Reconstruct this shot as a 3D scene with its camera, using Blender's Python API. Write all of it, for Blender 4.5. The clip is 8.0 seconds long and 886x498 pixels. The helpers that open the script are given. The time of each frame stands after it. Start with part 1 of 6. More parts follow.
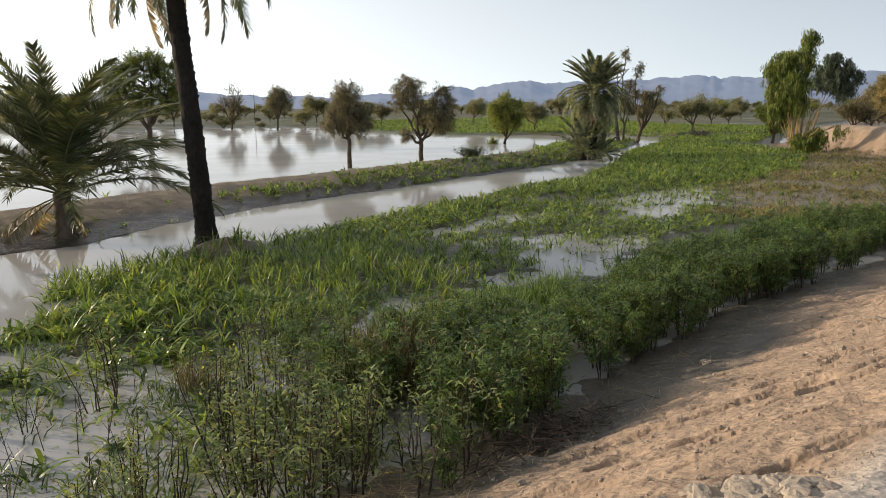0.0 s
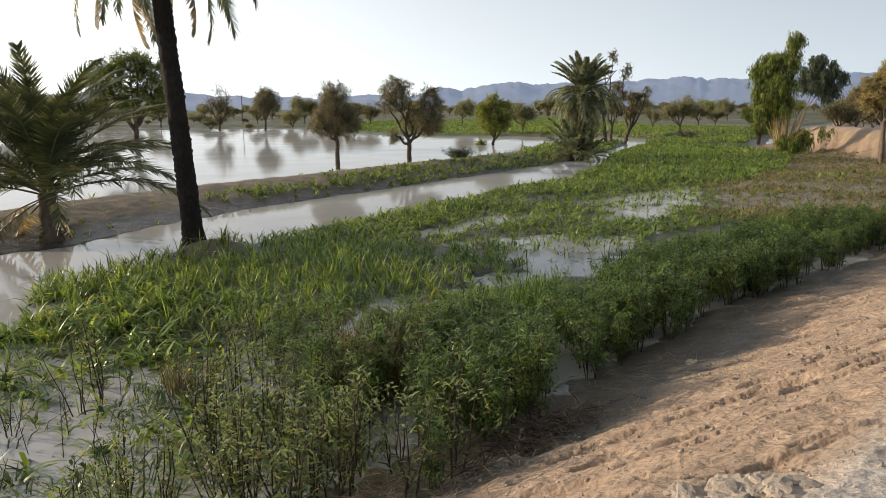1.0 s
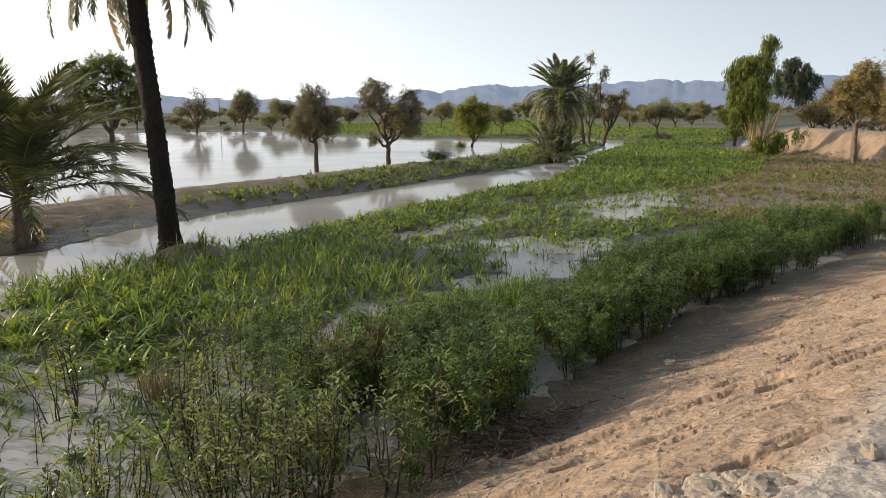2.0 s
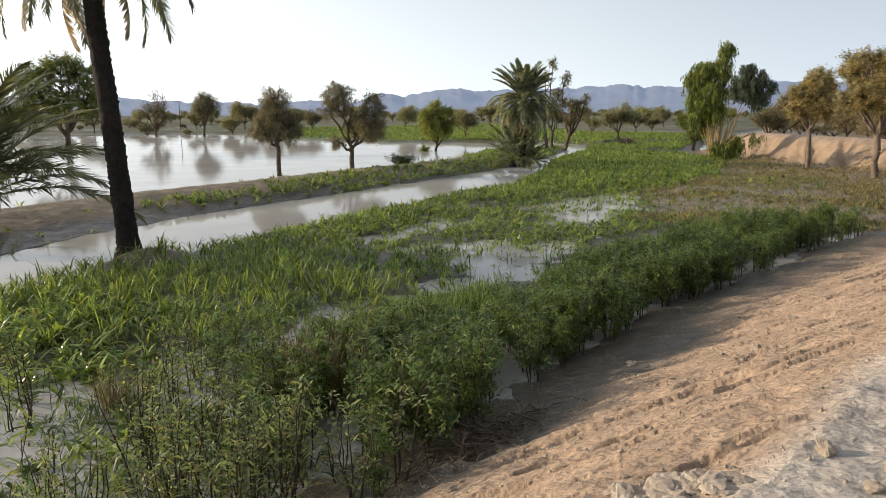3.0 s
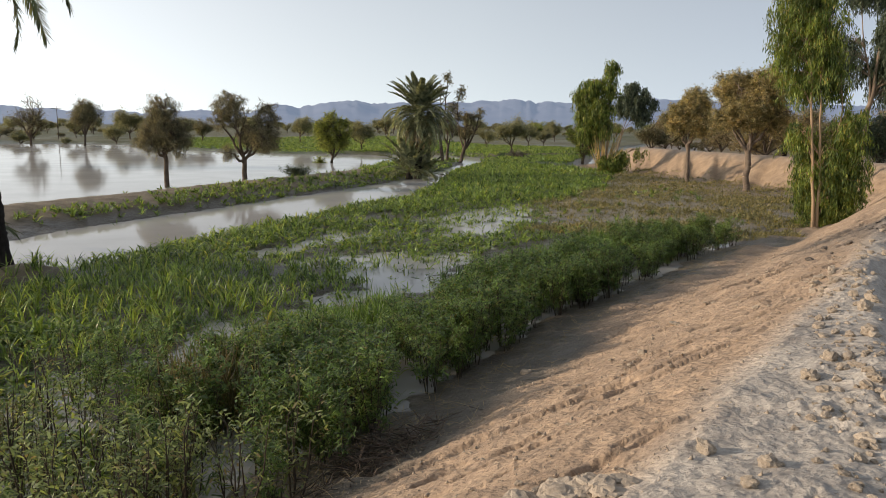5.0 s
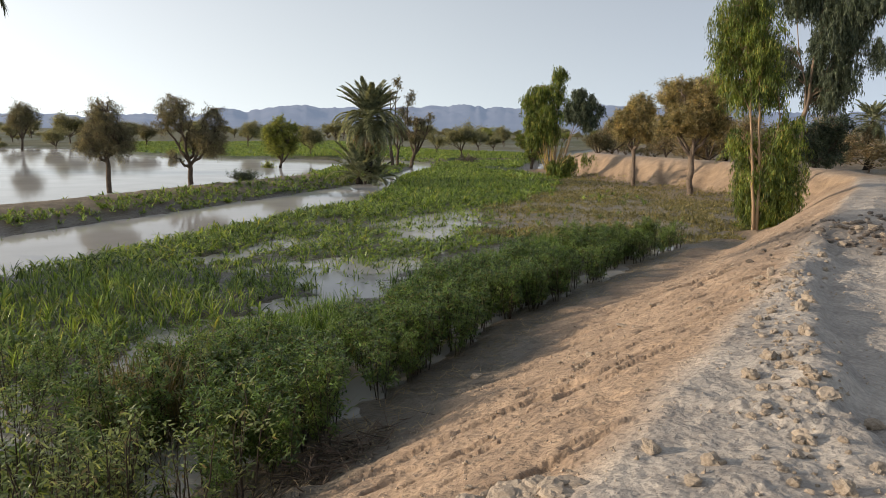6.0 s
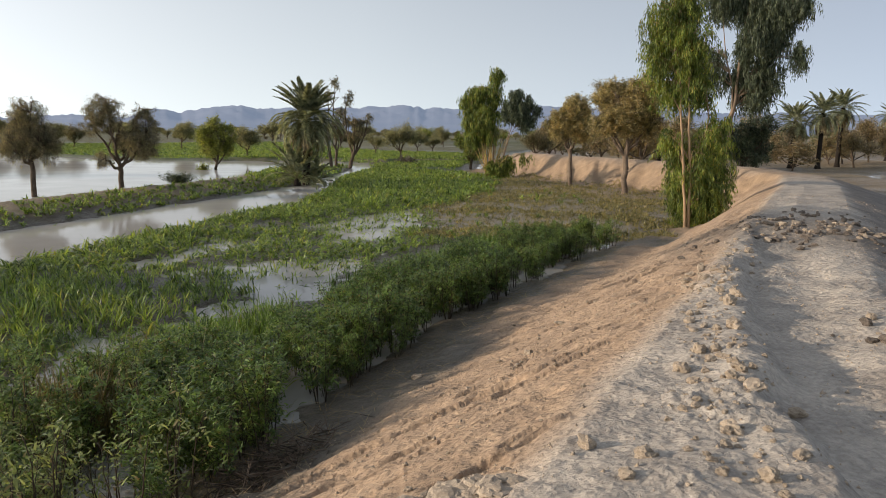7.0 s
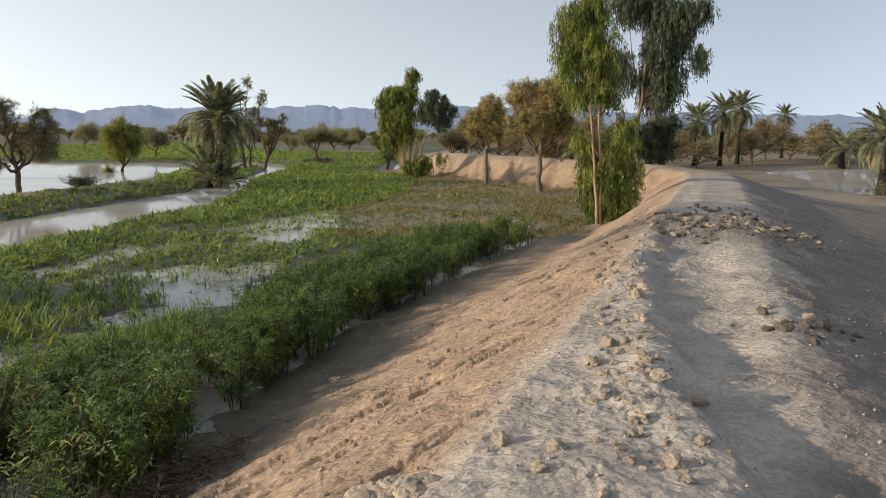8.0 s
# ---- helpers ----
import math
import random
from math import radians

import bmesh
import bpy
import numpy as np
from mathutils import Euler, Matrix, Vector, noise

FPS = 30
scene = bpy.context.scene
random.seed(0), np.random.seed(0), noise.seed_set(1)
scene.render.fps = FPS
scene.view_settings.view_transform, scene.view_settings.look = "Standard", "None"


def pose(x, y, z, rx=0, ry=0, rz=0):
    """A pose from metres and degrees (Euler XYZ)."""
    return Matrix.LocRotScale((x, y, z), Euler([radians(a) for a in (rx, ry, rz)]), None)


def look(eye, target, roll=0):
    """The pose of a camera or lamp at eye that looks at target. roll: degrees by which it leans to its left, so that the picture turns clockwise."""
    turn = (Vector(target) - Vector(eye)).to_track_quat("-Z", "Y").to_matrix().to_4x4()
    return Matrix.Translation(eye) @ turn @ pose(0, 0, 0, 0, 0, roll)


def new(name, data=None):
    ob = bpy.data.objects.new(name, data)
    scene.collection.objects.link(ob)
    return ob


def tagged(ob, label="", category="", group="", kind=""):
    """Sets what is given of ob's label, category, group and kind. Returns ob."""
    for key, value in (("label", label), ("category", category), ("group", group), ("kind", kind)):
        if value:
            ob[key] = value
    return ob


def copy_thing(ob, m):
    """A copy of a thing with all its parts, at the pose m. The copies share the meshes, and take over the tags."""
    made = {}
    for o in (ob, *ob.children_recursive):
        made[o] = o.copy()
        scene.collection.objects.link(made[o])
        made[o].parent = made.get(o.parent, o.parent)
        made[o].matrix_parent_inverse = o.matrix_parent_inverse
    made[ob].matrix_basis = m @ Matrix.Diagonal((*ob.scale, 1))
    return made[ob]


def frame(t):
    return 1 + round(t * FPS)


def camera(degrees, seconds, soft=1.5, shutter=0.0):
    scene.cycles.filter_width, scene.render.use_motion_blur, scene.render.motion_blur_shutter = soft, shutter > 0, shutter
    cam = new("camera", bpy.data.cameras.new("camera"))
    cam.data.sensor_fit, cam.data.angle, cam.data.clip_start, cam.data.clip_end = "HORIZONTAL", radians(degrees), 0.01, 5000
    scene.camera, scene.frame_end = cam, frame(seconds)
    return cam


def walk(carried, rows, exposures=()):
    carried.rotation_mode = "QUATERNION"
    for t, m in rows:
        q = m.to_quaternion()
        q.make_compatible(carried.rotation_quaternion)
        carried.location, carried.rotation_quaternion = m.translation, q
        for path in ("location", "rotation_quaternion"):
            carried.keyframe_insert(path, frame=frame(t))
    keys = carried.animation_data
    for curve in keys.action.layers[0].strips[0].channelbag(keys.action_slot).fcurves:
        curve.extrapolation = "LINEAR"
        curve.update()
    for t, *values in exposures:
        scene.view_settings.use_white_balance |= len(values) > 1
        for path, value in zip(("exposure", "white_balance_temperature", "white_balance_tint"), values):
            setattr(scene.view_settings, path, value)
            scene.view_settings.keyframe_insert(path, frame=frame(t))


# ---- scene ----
cam = camera(61.32, 8.0, soft=0.4)
KELVIN, TINT = 6850, 14
# seconds, x, y, z, heading (to the right), pitch, roll
ROWS = [
    (0.0, 0.000, 0.000, 3.000, -0.03, -10.73, 0.50),
    (0.5, 0.008, -0.006, 3.002, 0.35, -10.74, 0.49),
    (1.0, 0.015, -0.009, 3.003, 0.85, -10.66, 0.45),
    (1.5, 0.021, -0.010, 3.003, 1.51, -10.57, 0.51),
    (3.0, 0.034, -0.003, 3.000, 5.20, -10.22, 0.26),
    (3.5, 0.039, 0.001, 2.999, 7.09, -9.98, 0.12),
    (4.0, 0.043, 0.006, 2.997, 9.14, -9.76, -0.07),
    (4.5, 0.048, 0.010, 2.995, 11.21, -9.49, -0.32),
    (6.0, 0.072, 0.016, 2.993, 16.95, -8.86, -0.71),
    (6.5, 0.083, 0.014, 2.994, 18.99, -8.78, -0.68),
    (7.0, 0.097, 0.011, 2.995, 21.53, -8.76, -0.57),
    (7.5, 0.113, 0.004, 2.998, 25.51, -8.73, -0.58),
    (8.0, 0.132, -0.005, 3.001, 27.78, -8.73, -0.36),
]
walk(cam, [(t, pose(x, y, z, 90 + p, 0, -h) @ pose(0, 0, 0, 0, 0, -r)) for t, x, y, z, h, p, r in ROWS],
     exposures=[(t, stops, KELVIN, TINT) for t, stops in ((0.0, 0.40), (1.5, 0.43), (3.0, 0.53), (3.5, 0.46), (4.0, 0.31), (6.5, 0.31), (8.0, 0.38))])

# ------------------------------------------------------------ light
SUN_AZ, SUN_EL = -75.0, 15.0          # heading of the sun, height over the plain
world = bpy.data.worlds.new("sky")
scene.world = world
world.use_nodes = True
wn = world.node_tree.nodes
sky = wn.new("ShaderNodeTexSky")
sky.sky_type, sky.sun_disc = "NISHITA", False
sky.sun_elevation, sky.sun_rotation = radians(SUN_EL), radians(SUN_AZ)
sky.air_density, sky.dust_density, sky.ozone_density = 1.1, 0.25, 1.5
wn["Background"].inputs["Strength"].default_value = 0.16
haze = wn.new("ShaderNodeHueSaturation")
haze.inputs["Saturation"].default_value = 0.55
even = wn.new("ShaderNodeGamma")         # evening haze evens out the sky
even.inputs["Gamma"].default_value = 1.2
where = wn.new("ShaderNodeTexCoord")      # the thick air over the plain hides the bright rim of the sky
lift, unit = wn.new("ShaderNodeVectorMath"), wn.new("ShaderNodeVectorMath")
lift.operation, unit.operation = "ADD", "NORMALIZE"
lift.inputs[1].default_value = (0, 0, 0.28)
world.node_tree.links.new(where.outputs["Generated"], lift.inputs[0])
world.node_tree.links.new(lift.outputs["Vector"], unit.inputs[0])
world.node_tree.links.new(unit.outputs["Vector"], sky.inputs["Vector"])
world.node_tree.links.new(sky.outputs["Color"], even.inputs["Color"])
world.node_tree.links.new(even.outputs["Color"], haze.inputs["Color"])
glow = wn.new("ShaderNodeVectorMath")          # dusty air is brighter and warmer towards the sun
glow.operation = "DOT_PRODUCT"
glow.inputs[1].default_value = (math.sin(radians(SUN_AZ)), math.cos(radians(SUN_AZ)), 0)
world.node_tree.links.new(where.outputs["Generated"], glow.inputs[0])
spread = wn.new("ShaderNodeMapRange")
spread.inputs["From Min"].default_value, spread.inputs["From Max"].default_value = -1, 1
world.node_tree.links.new(glow.outputs["Value"], spread.inputs["Value"])
warm = wn.new("ShaderNodeValToRGB")
warm.color_ramp.elements.new(0.5)
for e, (at, c) in zip(warm.color_ramp.elements, ((0.2, (0.80, 0.80, 0.79)), (0.5, (1.32, 1.25, 1.10)), (0.82, (1.60, 1.45, 1.22)))):
    e.position, e.color = at, (*c, 1)
world.node_tree.links.new(spread.outputs["Result"], warm.inputs["Fac"])
dusty = wn.new("ShaderNodeMix")
dusty.data_type, dusty.blend_type = "RGBA", "MULTIPLY"
dusty.inputs["Factor"].default_value = 1.0
world.node_tree.links.new(haze.outputs["Color"], dusty.inputs["A"])
world.node_tree.links.new(warm.outputs["Color"], dusty.inputs["B"])
world.node_tree.links.new(dusty.outputs["Result"], wn["Background"].inputs["Color"])
sun = new("sun", bpy.data.lights.new("sun", "SUN"))
sun.data.energy, sun.data.angle, sun.data.color = 3.2, radians(0.6), (1.0, 0.85, 0.67)
sa, se = radians(SUN_AZ), radians(SUN_EL)
SUNWARD = Vector((math.sin(sa) * math.cos(se), math.cos(sa) * math.cos(se), math.sin(se)))
sun.matrix_world = look(SUNWARD * 200, (0, 0, 0))

# ------------------------------------------------------------ numpy helpers
def smooth(a, b, v):
    k = np.clip((v - a) / (b - a), 0, 1)
    return k * k * (3 - 2 * k)


def value_noise(x, y, seed=0):
    xi, yi = np.floor(x).astype(np.int64), np.floor(y).astype(np.int64)
    fx, fy = x - xi, y - yi
    fx, fy = fx * fx * (3 - 2 * fx), fy * fy * (3 - 2 * fy)

    def h(a, b):
        k = (a * 374761393 + b * 668265263 + seed * 982451653) & 0xFFFFFFFF
        k = ((k ^ (k >> 13)) * 1274126177) & 0xFFFFFFFF
        return ((k ^ (k >> 16)) & 0xFFFF) / 65535.0
    return (h(xi, yi) * (1 - fx) + h(xi + 1, yi) * fx) * (1 - fy) + (h(xi, yi + 1) * (1 - fx) + h(xi + 1, yi + 1) * fx) * fy


def fbm(x, y, octaves=4, seed=0):
    total, amp, norm = 0, 1.0, 0
    for k in range(octaves):
        total = total + amp * (value_noise(x * 2 ** k + 17.3 * k, y * 2 ** k - 9.1 * k, seed + k) - 0.5)
        norm += amp
        amp *= 0.5
    return total / norm * 2


def line_distance(x, y, line):
    """Distance to a line of points, positive on its left side, and the length along it."""
    best = np.full(np.shape(x), 1e9)
    side, along, run = np.ones(np.shape(x)), np.zeros(np.shape(x)), 0.0
    for (ax, ay), (bx, by) in zip(line[:-1], line[1:]):
        dx, dy = bx - ax, by - ay
        length = math.hypot(dx, dy)
        k = np.clip(((x - ax) * dx + (y - ay) * dy) / length ** 2, 0, 1)
        d = np.hypot(x - ax - k * dx, y - ay - k * dy)
        near = d < best - 1e-9
        best = np.where(near, d, best)
        side = np.where(near, np.sign(dx * (y - ay) - dy * (x - ax) + 1e-12), side)
        along = np.where(near, run + k * length, along)
        run += length
    return best * side, along


def inside(x, y, poly):
    hit = np.zeros(np.shape(x), bool)
    for (ax, ay), (bx, by) in zip(poly, poly[1:] + poly[:1]):
        if ay == by:
            continue
        hit ^= ((ay > y) != (by > y)) & (x < (bx - ax) * (y - ay) / (by - ay) + ax)
    return hit


def patch(x, y, poly, soft=0.5):
    """1 inside a ragged patch of ground, 0 outside."""
    wx, wy = x + 1.1 * fbm(x * 0.55, y * 0.55, 3, 40), y + 1.1 * fbm(x * 0.55, y * 0.55, 3, 50)
    d, _ = line_distance(wx, wy, poly + poly[:1])
    return smooth(-soft, soft, np.where(inside(wx, wy, poly), np.abs(d), -np.abs(d)))


# ------------------------------------------------------------ plan
BANK = [(-60, -54), (0, 0), (20, 18), (24.6, 22.6), (26.4, 27), (27.4, 33), (27.6, 40), (27.4, 48), (27.8, 54), (32, 64), (50, 95), (90, 150)]
DIKE = [(-40, 8), (-20, 11), (-9.9, 15.2), (-8.3, 16.8), (-7.4, 19.3), (-5.1, 23.7), (-1.8, 28), (1.7, 33.6), (4.7, 37.4), (7.8, 42.5), (11, 50), (15, 60)]
FIELD = [(-9, 4), (-6.2, 8.6), (-5.6, 10.8), (-6.9, 12.3), (-6.5, 13.4), (-5.7, 15.0), (-3.6, 17.7), (-2.1, 19.9), (-0.1, 23.3), (2.5, 27.2), (5.7, 31.4), (7.9, 36.3), (11, 46), (16, 57), (20, 66)]
PUDDLE_A = [(0.9, 16.2), (2.8, 17.6), (4.7, 17.4), (3.9, 15.1), (1.9, 13.2), (1.2, 14.6)]
PUDDLE_B = [(5.2, 24.0), (8.4, 27.4), (10.9, 28.4), (9.8, 25.2), (6.4, 19.4), (4.6, 20.0)]
PUDDLE_C = [(-1.4, 18.0), (2.2, 21.6), (2.4, 20.0), (-0.8, 16.8)]
PUDDLE_D = [(-3.0, 8.9), (-1.9, 10.2), (-0.9, 11.6), (0.6, 12.9), (1.7, 13.8), (2.2, 13.3), (1.0, 12.2), (0.2, 11.0), (-0.9, 9.8), (-2.1, 8.7)]
PUDDLE_E = [(-6.0, 10.7), (-4.9, 10.2), (-3.8, 9.0), (-2.6, 9.4), (-1.9, 9.0), (-1.7, 7.6), (-1.6, 6.0), (-2.0, 3.5), (-8, 3.5)]
MUD = [(8.0, 20.2), (10.8, 27.6), (13, 30), (18.4, 37.6), (24, 46), (27.5, 49), (27.5, 33), (24, 28), (18, 22), (13.5, 18)]
SPARSE = [(-1.5, 16), (2, 22), (5, 26), (9, 29), (12, 29), (9, 20.5), (5.5, 16), (2.6, 13), (0.4, 12.2)]
POND_RIGHT = [(36, 20), (37.5, 26), (45, 32.5), (54, 44), (72, 44), (66, 30), (50, 14)]
FAR_POND = [(-160, 20), (-20, 12), (-11, 19), (-5, 30), (3, 40.5), (9, 50), (14, 60), (22, 68), (18, 78), (2, 82), (-9, 94), (-17, 112), (-20, 124), (-32, 128), (-60, 110), (-160, 110)]
FAR_FIELD = [(2, 84), (-8, 96), (-15, 114), (-18, 172), (36, 210), (34, 110), (30, 92), (24, 72), (19, 80)]


def bank_side(n, s):
    """The bank is narrower on its field side close to the camera."""
    return n + np.interp(s - 80.7, [-8, 0, 3.5, 5, 7.5, 12, 17, 22.6, 28.4, 33, 60], [0.0, 0.42, 0.38, 0.25, 0.1, 0.15, 0.5, 0.85, 1.5, 1.0, 0.9]) * smooth(1.5, 3.6, n) \
        - np.interp(s - 80.7, [5, 7.5, 11, 14, 17, 20, 26], [0, 0.1, 0.35, 0.45, 0.7, 0.75, 0.4]) * smooth(3.3, 4.3, n)


def bank_profile(n, s):
    lean = 0.25 * fbm(s * 0.25, s * 0 + 3, 3, 9)
    n = n + smooth(3.4, 4.6, n) * (0.3 * fbm(s * 0.9, n * 0.6, 3, 8) + 0.3 * fbm(s * 3.5, n * 3.5, 3, 28))
    rut = np.interp(s - 80.7, [-20, 0, 3.7, 4.7, 8.3, 14, 30], [-0.75, -0.78, -0.50, -0.25, 0.30, 0.5, 0.3]) + 0.08 * fbm(s * 0.9, s * 0, 2, 4)
    z = np.interp(n + lean * smooth(0.6, 2, np.abs(n)), [-9, -6.5, -3.0, -1.4, -0.7, 0.3, 0.95, 1.3, 3.75, 4.2, 4.8, 5.3],
                  [0.1, 0.1, 0.76, 1.28, 1.49, 1.54, 1.47, 1.33, 0.30, 0.14, 0.04, -0.05])
    edge = n - rut + 0.16 * fbm(s * 1.9, n * 1.9, 4, 5)
    z = z - 0.12 * smooth(0.36, 0.12, edge) * smooth(-0.85, -0.25, edge) * smooth(97, 91, s) + 0.03 * np.exp(-((edge - 0.5) / 0.2) ** 2)
    return z * np.interp(s + 0.8 * fbm(n * 0.7, s * 0.2, 2, 10), [0, 80, 115, 120, 143.5, 146.5, 150, 260], [1, 1, 1, 1.04, 1.04, 0.85, 0.3, 0.2])


def terrain(x, y):
    """Height of the ground, and the shares of sand, crust, mud and green soil."""
    n, s = line_distance(x, y, BANK)
    n = bank_side(n, s)
    m, _ = line_distance(x, y, DIKE)
    f, _ = line_distance(x, y, FIELD)
    r = np.hypot(x, y)
    big, mid, fine = fbm(x * 0.07, y * 0.07, 3, 1), fbm(x * 0.6, y * 0.6, 3, 2), fbm(x * 3.1, y * 3.1, 3, 3)
    # plain all round
    z = 0.25 + 0.2 * big + 0.05 * mid + 0.00035 * np.clip(r - 160, 0, 3000)
    left = (n > 0)
    # flooded pieces
    pond = patch(x, y, FAR_POND, 1.5)
    z = z * (1 - pond) - 0.35 * pond
    pr = patch(x, y, POND_RIGHT, 1.0)
    z = z * (1 - pr) - 0.3 * pr
    # field between channel and bank
    infield = (f < 0) & left
    zf = 0.035 + 0.045 * mid + 0.035 * fine + 0.012 * fbm(x * 8, y * 8, 2, 29) + 0.0012 * np.clip(r - 20, 0, 60)
    wet = np.zeros(np.shape(x))
    for poly in (PUDDLE_A, PUDDLE_B, PUDDLE_C, PUDDLE_D, PUDDLE_E):
        wet = np.maximum(wet, patch(x, y, poly, 0.45))
    zf = zf - 0.085 * wet * (0.75 + 0.6 * mid)
    zf = zf - 0.08 * smooth(7.4, 6.2, n) * smooth(15, 10, s - 80.7)
    zf = zf - 0.016 * patch(x, y, SPARSE, 1.2)
    mudflat = patch(x, y, MUD, 1.2)
    zf = zf + 0.07 * mudflat
    w = smooth(-0.25, 0.35, -f)
    zone = left & (y < 75) & (x > -14) & (x < 60)
    channel = (f > -0.4) & (m < 0.3) & zone & (r < 66)
    zc = np.where(r < 46, -0.3, -0.05 + 0.07 * mid)
    z = np.where(channel, zc * (1 - w) + zf * w, z)
    z = np.where(infield & zone & ~channel, zf, z)
    # low dike
    fade = 1 - smooth(40, 62, r)
    dz = np.interp(m + 0.3 * mid, [-0.4, 0.0, 1.2, 2.6, 3.6, 4.4, 5.4], [-0.3, 0.0, 0.24, 0.46, 0.48, 0.30, -0.35]) + 0.05 * mid + 0.03 * fine
    on = (m > -0.4) & (m < 5.4) & left
    z = np.where(on, dz * fade + (1 - fade) * np.maximum(z, 0.08), z)
    # mound at the foot of the leaning palm
    z = z + 0.28 * np.exp(-(((x + 4.6) / 0.9) ** 2 + ((y - 15.5) / 0.55) ** 2))
    # main bank
    b = bank_profile(n, s)
    rough = smooth(4.4, 3.2, n) * smooth(-8, -5, n)
    near = smooth(34, 16, r)
    a = radians(-8)
    u, v = x * math.sin(a) + y * math.cos(a), x * math.cos(a) - y * math.sin(a)
    gouge = smooth(0.30, 0.42, fbm(u * 2.6, v * 0.9, 3, 12)) + 0.55 * smooth(0.26, 0.36, fbm(u * 6.5, v * 1.6, 2, 22))
    lumps = np.abs(fbm(u * 6.5, v * 3.5, 3, 23))
    slope = smooth(0.9, 1.5, n) * smooth(4.2, 3.4, n)
    b = b + rough * (0.03 * mid + 0.028 * fine * near + 0.015 * near * fbm(x * 9, y * 9, 3, 6)) + near * slope * (0.018 * lumps + 0.014 * fbm(u * 17, v * 5, 3, 24) + 0.005 * fbm(x * 21, y * 21, 2, 27) - 0.06 * gouge)
    top = smooth(1.3, 0.7, n) * smooth(-3.5, -1.5, n)
    crumble = smooth(0.05, 0.45, fbm(x * 1.3, y * 1.3, 3, 16) + 0.35 * smooth(0.1, 0.5, n) - 0.1)
    b = b + top * near * crumble * (0.06 * np.clip(fbm(x * 5.5, y * 5.5, 3, 15), 0, 1) + 0.035 * np.abs(fbm(x * 13, y * 13, 3, 17)))
    # gullies down the far stretch of the bank
    b = b - slope * smooth(108, 116, s) * (0.8 * np.abs(fbm(s * 0.45 + n * 0.5, n * 0.12, 3, 19)) + 0.25 * np.abs(fbm(s * 1.5, n * 0.4, 2, 20)))
    b = b + slope * smooth(108, 116, s) * (0.32 * fbm(x * 0.9, y * 0.9, 3, 25) + 0.09 * fbm(x * 3, y * 3, 2, 26))
    k = smooth(5.6, 4.8, n) * smooth(-9, -7, n)
    z = z * (1 - k) + b * k
    # soil shares
    dry = smooth(0.10, 0.32, z + 0.05 * mid)
    # the foot band, mud with painted sapling shade, reaches up to these heights
    foot = np.interp(s - 80.7, [0, 4, 6, 9, 14], [0.36, 0.36, 0.28, 0.18, 0.15])
    sand = k * smooth(foot - 0.05, foot + 0.1, z + 0.12 * mid)
    crust = sand * smooth(1.25, 0.75, n + 0.25 * mid)
    green = np.where(infield & zone, (1 - mudflat) * smooth(30, 60, r) * 0.7, 0) * (1 - k)
    green = np.maximum(green, patch(x, y, FAR_FIELD, 3.0))
    green = np.maximum(green, np.where((r > 44) & (r < 110) & left & (n > 6), 0.55 * smooth(-0.1, 0.3, fbm(x * 0.12, y * 0.12, 3, 31) + 0.15), 0) * (1 - pond))
    return z, sand, crust, dry, green, mudflat * (1 - k), k


def height(x, y):
    return float(terrain(np.array([float(x)]), np.array([float(y)]))[0][0])


def heights(x, y):
    return terrain(x, y)[0]


# ------------------------------------------------------------ mesh helpers
def mesh_from(name, verts, tris=None, quads=None, smooth_faces=False):
    me = bpy.data.meshes.new(name)
    verts = np.asarray(verts, np.float32).reshape(-1, 3)
    tris = np.zeros((0, 3), np.int32) if tris is None else np.asarray(tris, np.int32).reshape(-1, 3)
    quads = np.zeros((0, 4), np.int32) if quads is None else np.asarray(quads, np.int32).reshape(-1, 4)
    loops = np.concatenate([tris.ravel(), quads.ravel()])
    starts = np.concatenate([np.arange(len(tris)) * 3, len(tris) * 3 + np.arange(len(quads)) * 4])
    me.vertices.add(len(verts))
    me.vertices.foreach_set("co", verts.ravel())
    me.loops.add(len(loops))
    me.loops.foreach_set("vertex_index", loops.astype(np.int32))
    me.polygons.add(len(starts))
    me.polygons.foreach_set("loop_start", starts.astype(np.int32))
    if smooth_faces:
        me.polygons.foreach_set("use_smooth", np.ones(len(starts), bool))
    me.update(calc_edges=True)
    me.validate()
    return me


